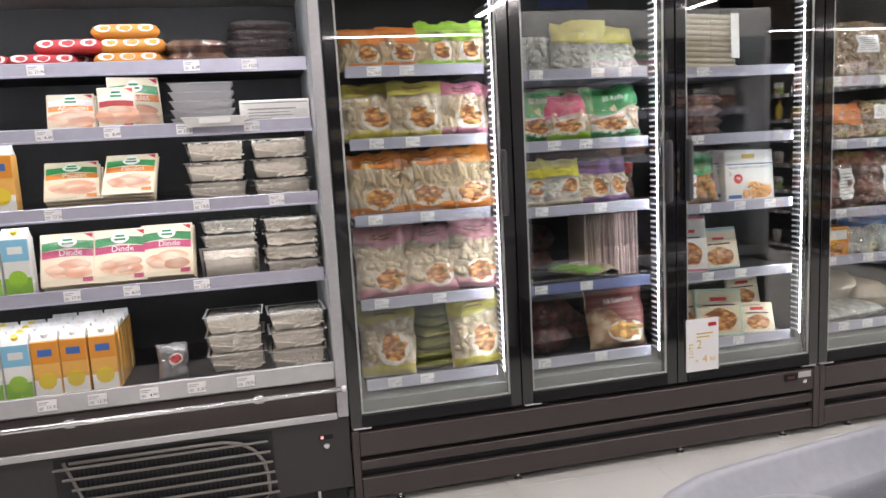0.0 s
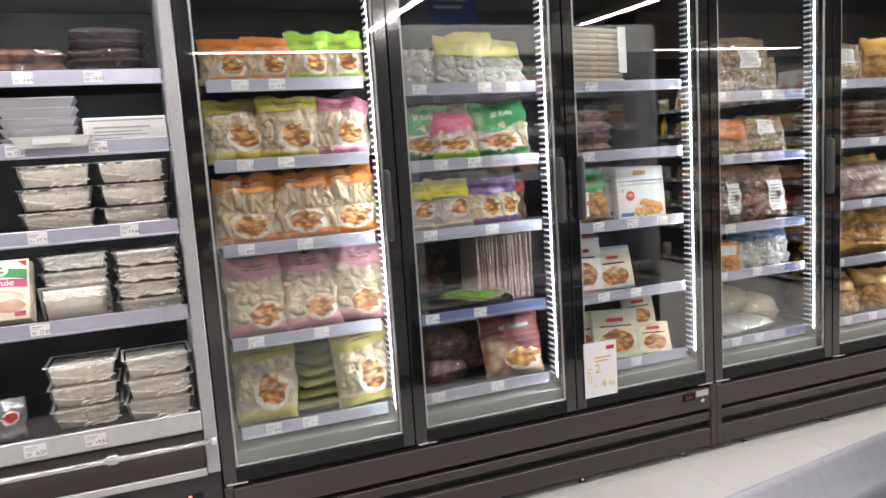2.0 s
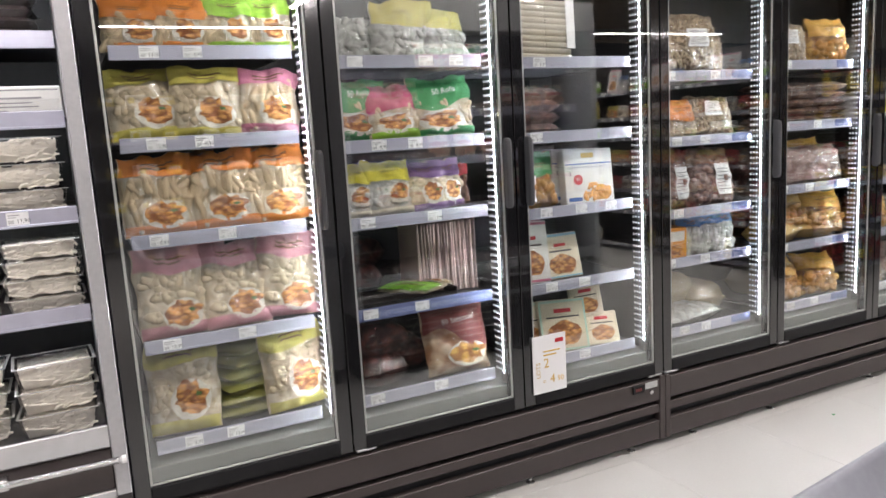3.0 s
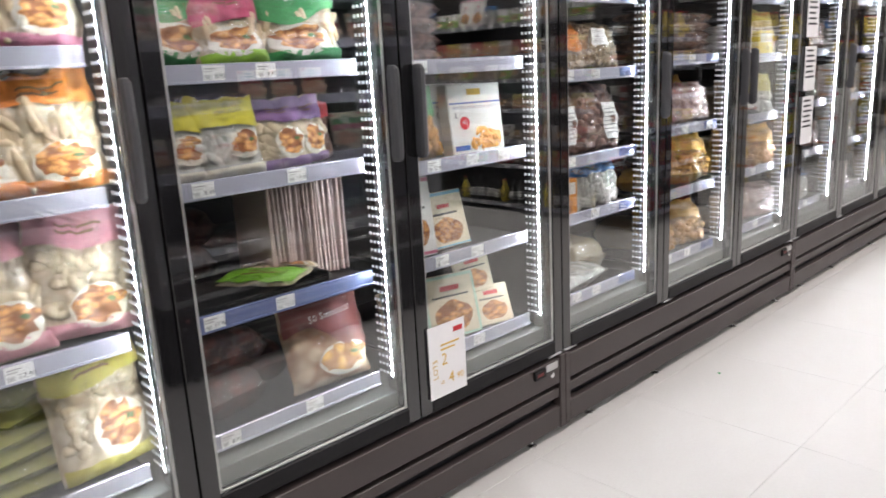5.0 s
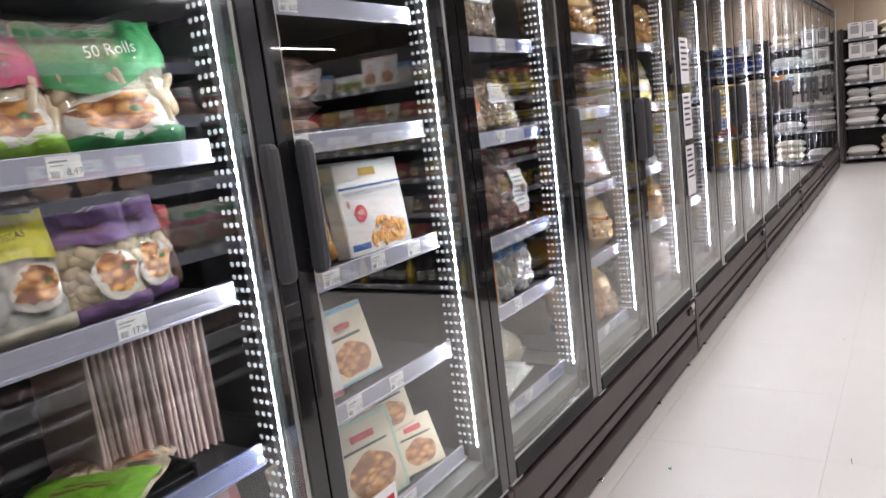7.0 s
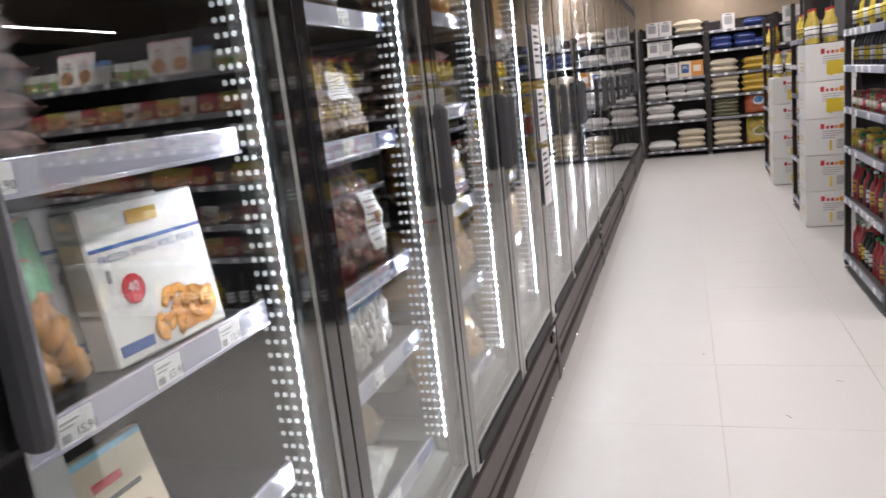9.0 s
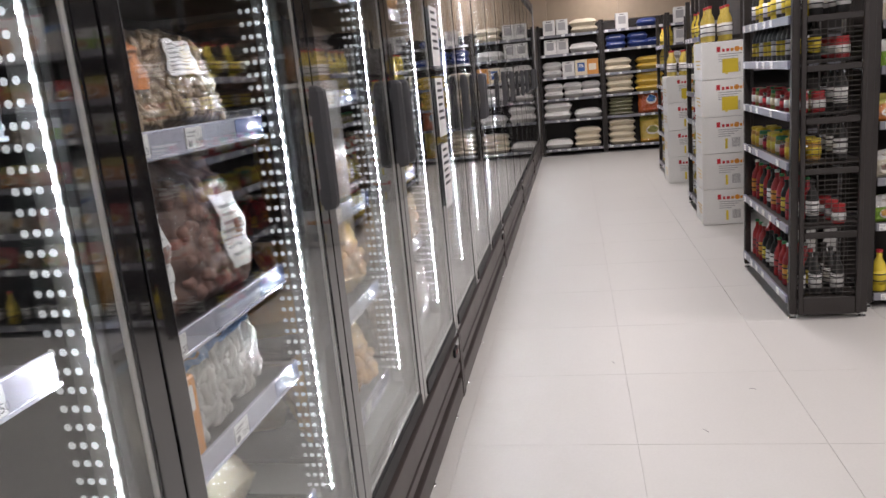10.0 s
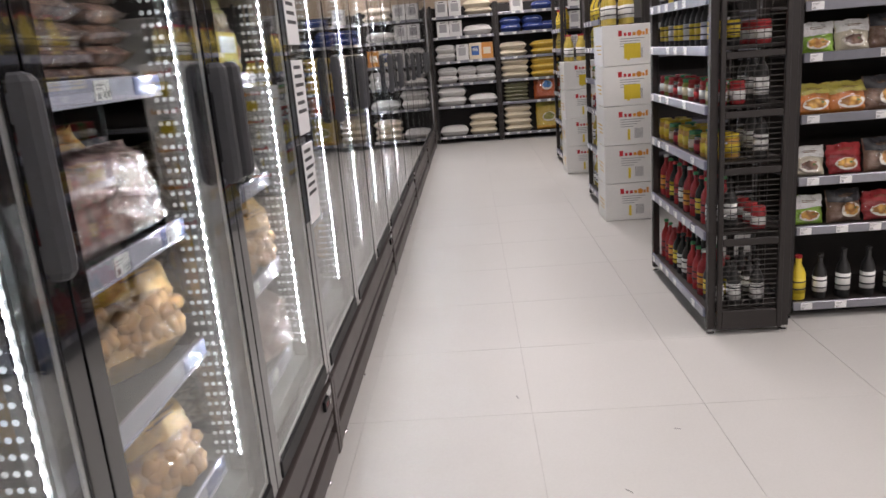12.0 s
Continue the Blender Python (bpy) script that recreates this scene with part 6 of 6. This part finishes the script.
GOODS = [["yellow_bottle", "soy_white", "fish_sauce", "fish_sauce", "soy_white"], ["noodles_green", "chips_dark", "noodles_red", "noodles_orange"], ["noodles_white", "noodles_red", "chips_dark"], ["noodles_orange", "noodles_orange", "chips_dark", "noodles_red"], ["noodles_green", "noodles_white", "chips_dark"], ["noodles_white", "noodles_orange", "noodles_red"], ["noodles_green", "noodles_green", "blue_white", "pink_pack", "pink_pack"]]
for j, z in enumerate(G_Z):
    bottles = j == 0
    in_rack(m, z, GOODS[j], 2.6 if not bottles else 2.0, 0.10 if bottles else 0.13, 0.008 if not bottles else 0.025, 0.08, 1, 0.08 if bottles else 0.16, 0 if bottles else 14)
    in_rack(m, z, GOODS[(j + 2) % 7], 4.5, 2.75, 0.06, 0.08, 1, 0.2, 4)


def oil_box():
    t = thing("carton_box", "white cardboard carton of cooking oil with orange print", "carton")
    w, h = 0.395, 0.312
    part("box", box(-w / 2, w / 2, -0.19, 0.19, 0, h, 0.004), BOARD["white"], t)
    y = -0.19
    for k, (dx, wd) in enumerate(((-0.06, 0.03), (-0.02, 0.02), (0.015, 0.025), (0.05, 0.025), (0.125, 0.018), (0.15, 0.018))):
        part("logo_bar", box(dx - wd / 2, dx + wd / 2, y - 0.0014, y + 0.0003, h * 0.72, h * (0.86 if k in (0, 5) else 0.80), 0.0005), BOARD["orange"] if k > 2 else RED, t)
    verts = [(0.09 + 0.022 * math.cos(a), y - 0.0018, h * 0.77 + 0.022 * math.sin(a)) for a in [2 * math.pi * i / 14 for i in range(14)]]
    part("logo_disc", (verts, [tuple(range(14))]), BOARD["orange"], t)
    part("print", merge(*[box(-0.06, 0.13 - 0.03 * k, y - 0.0014, y + 0.0003, h * (0.64 - 0.06 * k), h * (0.66 - 0.06 * k), 0.0003) for k in range(4)]), BOARD["grey"], t)
    part("barcode", merge(*[box(0.05 + 0.007 * k, 0.054 + 0.007 * k, y - 0.0014, y + 0.0003, h * 0.16, h * 0.42, 0.0003) for k in range(10)]), GREYINK, t)
    part("bottle_print", box(-0.005, 0.015, y - 0.0014, y + 0.0003, h * 0.12, h * 0.40, 0.0006), BOARD["yellow"], t)
    part("tape", box(-w / 2 - 0.0006, w / 2 + 0.0006, -0.03, 0.03, h - 0.002, h + 0.0008, 0.0003), BOARD["cream"], t)
    part("side_print", merge(*[box(-w / 2 - 0.0012, -w / 2 + 0.0004, -0.12, 0.10 - 0.04 * k, h * (0.5 - 0.1 * k), h * (0.53 - 0.1 * k), 0.0003) for k in range(3)]), GOLD, t)
    return t


def yellow_box():
    t = oil_box()
    part("yellow_panel", box(-0.03, 0.10, -0.1925, -0.19, 0.05, 0.165, 0.0006), BOARD["yellow"], t)
    return t


KINDS["oil_box"], KINDS["yellow_box"] = oil_box, yellow_box
for x, count in ((8.25, 5), (10.75, 4)):
    for k in range(count):
        put("yellow_box" if k >= 3 else "oil_box", pose(x + 0.195 + gr.uniform(-0.004, 0.004), -1.87, 0.004 + 0.3165 * k, 0, 0, -90 + gr.uniform(-1.2, 1.2)))
    for i in range(2):
        for j in range(3):
            put("oil", pose(x + 0.08 + 0.11 * j, -1.76 - 0.14 * i, 0.006 + 0.3165 * count))

for bay in range(4):
    m = pose(14.55, -0.03 - bay * 1.06, 0, 0, 0, -90)
    plans = [[("sack_white", 0.28, 1), ("sack_cream", 0.76, 3)], [("sack_white", 0.28, 2), ("sack_white", 0.78, 1)], [("sack_grey", 0.22, 2), ("sack_grey", 0.55, 2), ("sack_grey", 0.85, 2)],
             [("sack_grey", 0.22, 2), ("upright_white", 0.50, 1), ("upright_blue", 0.70, 1), ("upright_amber", 0.90, 1)], [("upright_white", 0.20, 1), ("upright_white", 0.42, 1), ("sack_white", 0.76, 1)], [("upright_white", 0.20, 1), ("upright_white", 0.42, 1), ("sack_cream", 0.78, 2)]]
    if bay % 2:
        plans = [[("sack_cream", 0.28, 4), ("upright_yellow", 0.78, 1)], [("sack_olive", 0.28, 5), ("upright_orange", 0.78, 1)], [("sack_cream", 0.28, 3), ("sack_yellow", 0.76, 3)],
                 [("sack_cream", 0.26, 2), ("sack_yellow", 0.78, 2)], [("sack_blue", 0.24, 2), ("sack_blue", 0.58, 2), ("sack_blue", 0.86, 1)], [("upright_white", 0.35, 1), ("sack_blue", 0.75, 1)]]
    for z, plan in zip(END_Z, plans):
        for kind, x, count in plan:
            for k in range(count):
                h = {"sack_white": 0.148, "sack_cream": 0.108, "sack_grey": 0.125, "sack_yellow": 0.105, "sack_olive": 0.062, "sack_blue": 0.105}.get(kind, 0.3)
                tall = kind.startswith("upright")
                put(kind, m @ pose(x + gr.uniform(-0.01, 0.01), 0.10 if tall else 0.195, z + 0.036 + k * h, -4 if tall else 0, 0, gr.uniform(-4, 4)))

for k in range(3):
    m = pose(-1.0 + k * 2.6, -9.0, 0, 0, 0, 180)
    for z in (0.1, 0.6, 1.1, 1.6, 2.1):
        in_rack(m, z, [["white_carton"], ["yellow_carton", "white_carton"], ["sack_grey"]][k], 2.4, 0.2, 0.1, 0.2, 1, 0.3)


def offer_sign():
    t = thing("offer_sign", "white paper offer sign taped on the freezer glass", "sign")
    x0, x1, z0, z1 = 1.600, 1.772, 0.405, 0.660
    part("sheet", box(x0, x1, -0.0115, -0.0085, z0, z1, 0.0005), PAPER, t)
    part("emblem", box(x1 - 0.055, x1 - 0.012, -0.0125, -0.011, z1 - 0.040, z1 - 0.022, 0.0004), RED, t)
    part("print", merge(*[box(x0 + 0.055, x1 - 0.03 - 0.02 * k, -0.0125, -0.011, z1 - 0.075 - 0.016 * k, z1 - 0.069 - 0.016 * k, 0.0003) for k in range(2)]), GOLD, t)
    writing("2", 0.060, GOLD, t, pose(x0 + 0.068, -0.0135, 0.535, 90))
    writing("=", 0.030, GOLD, t, pose(x0 + 0.055, -0.0135, 0.455, 90))
    writing("4", 0.055, GOLD, t, pose(x0 + 0.098, -0.0135, 0.462, 90))
    writing("90", 0.034, GOLD, t, pose(x0 + 0.140, -0.0135, 0.458, 90))
    writing("LOTS", 0.030, GOLD, t, pose(x0 + 0.026, -0.0135, 0.510, 90, -90, 0))


offer_sign()


def hanging_sign():
    t = thing("hanging_sign", "blue aisle sign hung from the ceiling on wires", "sign", "", pose(3.05, -5.45, 3.02))
    part("panel", box(0, 0.62, -0.012, 0.012, 0, 0.42, 0.004), material("blue_sign_paint", (0.02, 0.07, 0.42), 0.4), t)
    part("stripe", merge(*[box(0.08, 0.50 - 0.08 * k, 0.0125, 0.0145, 0.27 - 0.09 * k, 0.31 - 0.09 * k, 0.0005) for k in range(2)]), PAPER, t)
    for x in (0.06, 0.56):
        part("wire", tube([(x, 0, 0.42), (x, 0, 0.98)], 0.002, 6), CHROME, t)


hanging_sign()
for z0, z1 in ((1.552, 1.80), (1.247, 1.50), (0.934, 1.212)):
    t = thing("shelf_sign", "tall white printed price sign on the freezer door", "sign", "door signs")
    part("sheet", box(4.662, 4.828, -0.0135, -0.0105, z0, z1, 0.0005), PAPER, t)
    part("print", merge(*[box(4.68, 4.78 + 0.012 * (k % 3), -0.0145, -0.013, z1 - 0.03 - 0.03 * k, z1 - 0.018 - 0.03 * k, 0.0003) for k in range(6)]), INK, t)
bit = thing("litter_scrap", "tiny green paper scrap on the floor", "litter")
part("scrap", ([(3.262, -0.232, 0.001), (3.285, -0.226, 0.003), (3.28, -0.212, 0.001), (3.265, -0.216, 0.004), (3.272, -0.222, 0.006)], [(0, 1, 4), (1, 2, 4), (2, 3, 4), (3, 0, 4), (0, 3, 2, 1)]), BOARD["green"], bit)

for x, y, length, turn in ((3.55, -0.86, 0.05, 8), (4.35, -1.05, 0.035, 40), (3.02, -1.12, 0.045, -12), (5.1, -0.72, 0.03, 15), (4.75, -1.32, 0.028, 70)):
    t = thing("floor_scuff", "short dark rubber scuff mark on the pale floor", "scuff", "floor scuffs", pose(x, y, 0.0002, 0, 0, turn))
    part("mark", box(-length / 2, length / 2, -0.0016, 0.0016, 0, 0.0006, 0.0002), GREYPLASTIC, t)

# ---- floor ----
TILE, TX, TY = 0.71, 4.235, -0.772
structure("floor", box(-5.2, 15.4, -9.8, 1.1, -0.2, -0.003), GROUT, "pale grey large-format shop floor tiles with thin joints", "floor")
floor_ob = bpy.data.objects["floor"]
tile_mesh = mesh_of("tile", box(0.0008, TILE - 0.0008, 0.0008, TILE - 0.0008, -0.006, 0.0, 0.0008), FLOOR)
rest = []
for i in range(-13, 16):
    for j in range(-13, 3):
        x, y = TX + i * TILE, TY + j * TILE
        if not (-5.1 < x < 15.3 and -9.7 < y < 1.0):
            continue
        if x > -0.8 and y > -5.2:
            part("tile", tile_mesh, None, floor_ob).location = (x, y, 0)
        else:
            rest.append(box(x + 0.0012, x + TILE - 0.0012, y + 0.0012, y + TILE - 0.0012, -0.006, 0.0, 0.0012))
tagged(part("far_tiles", merge(*rest), FLOOR, floor_ob), kind="stuff")
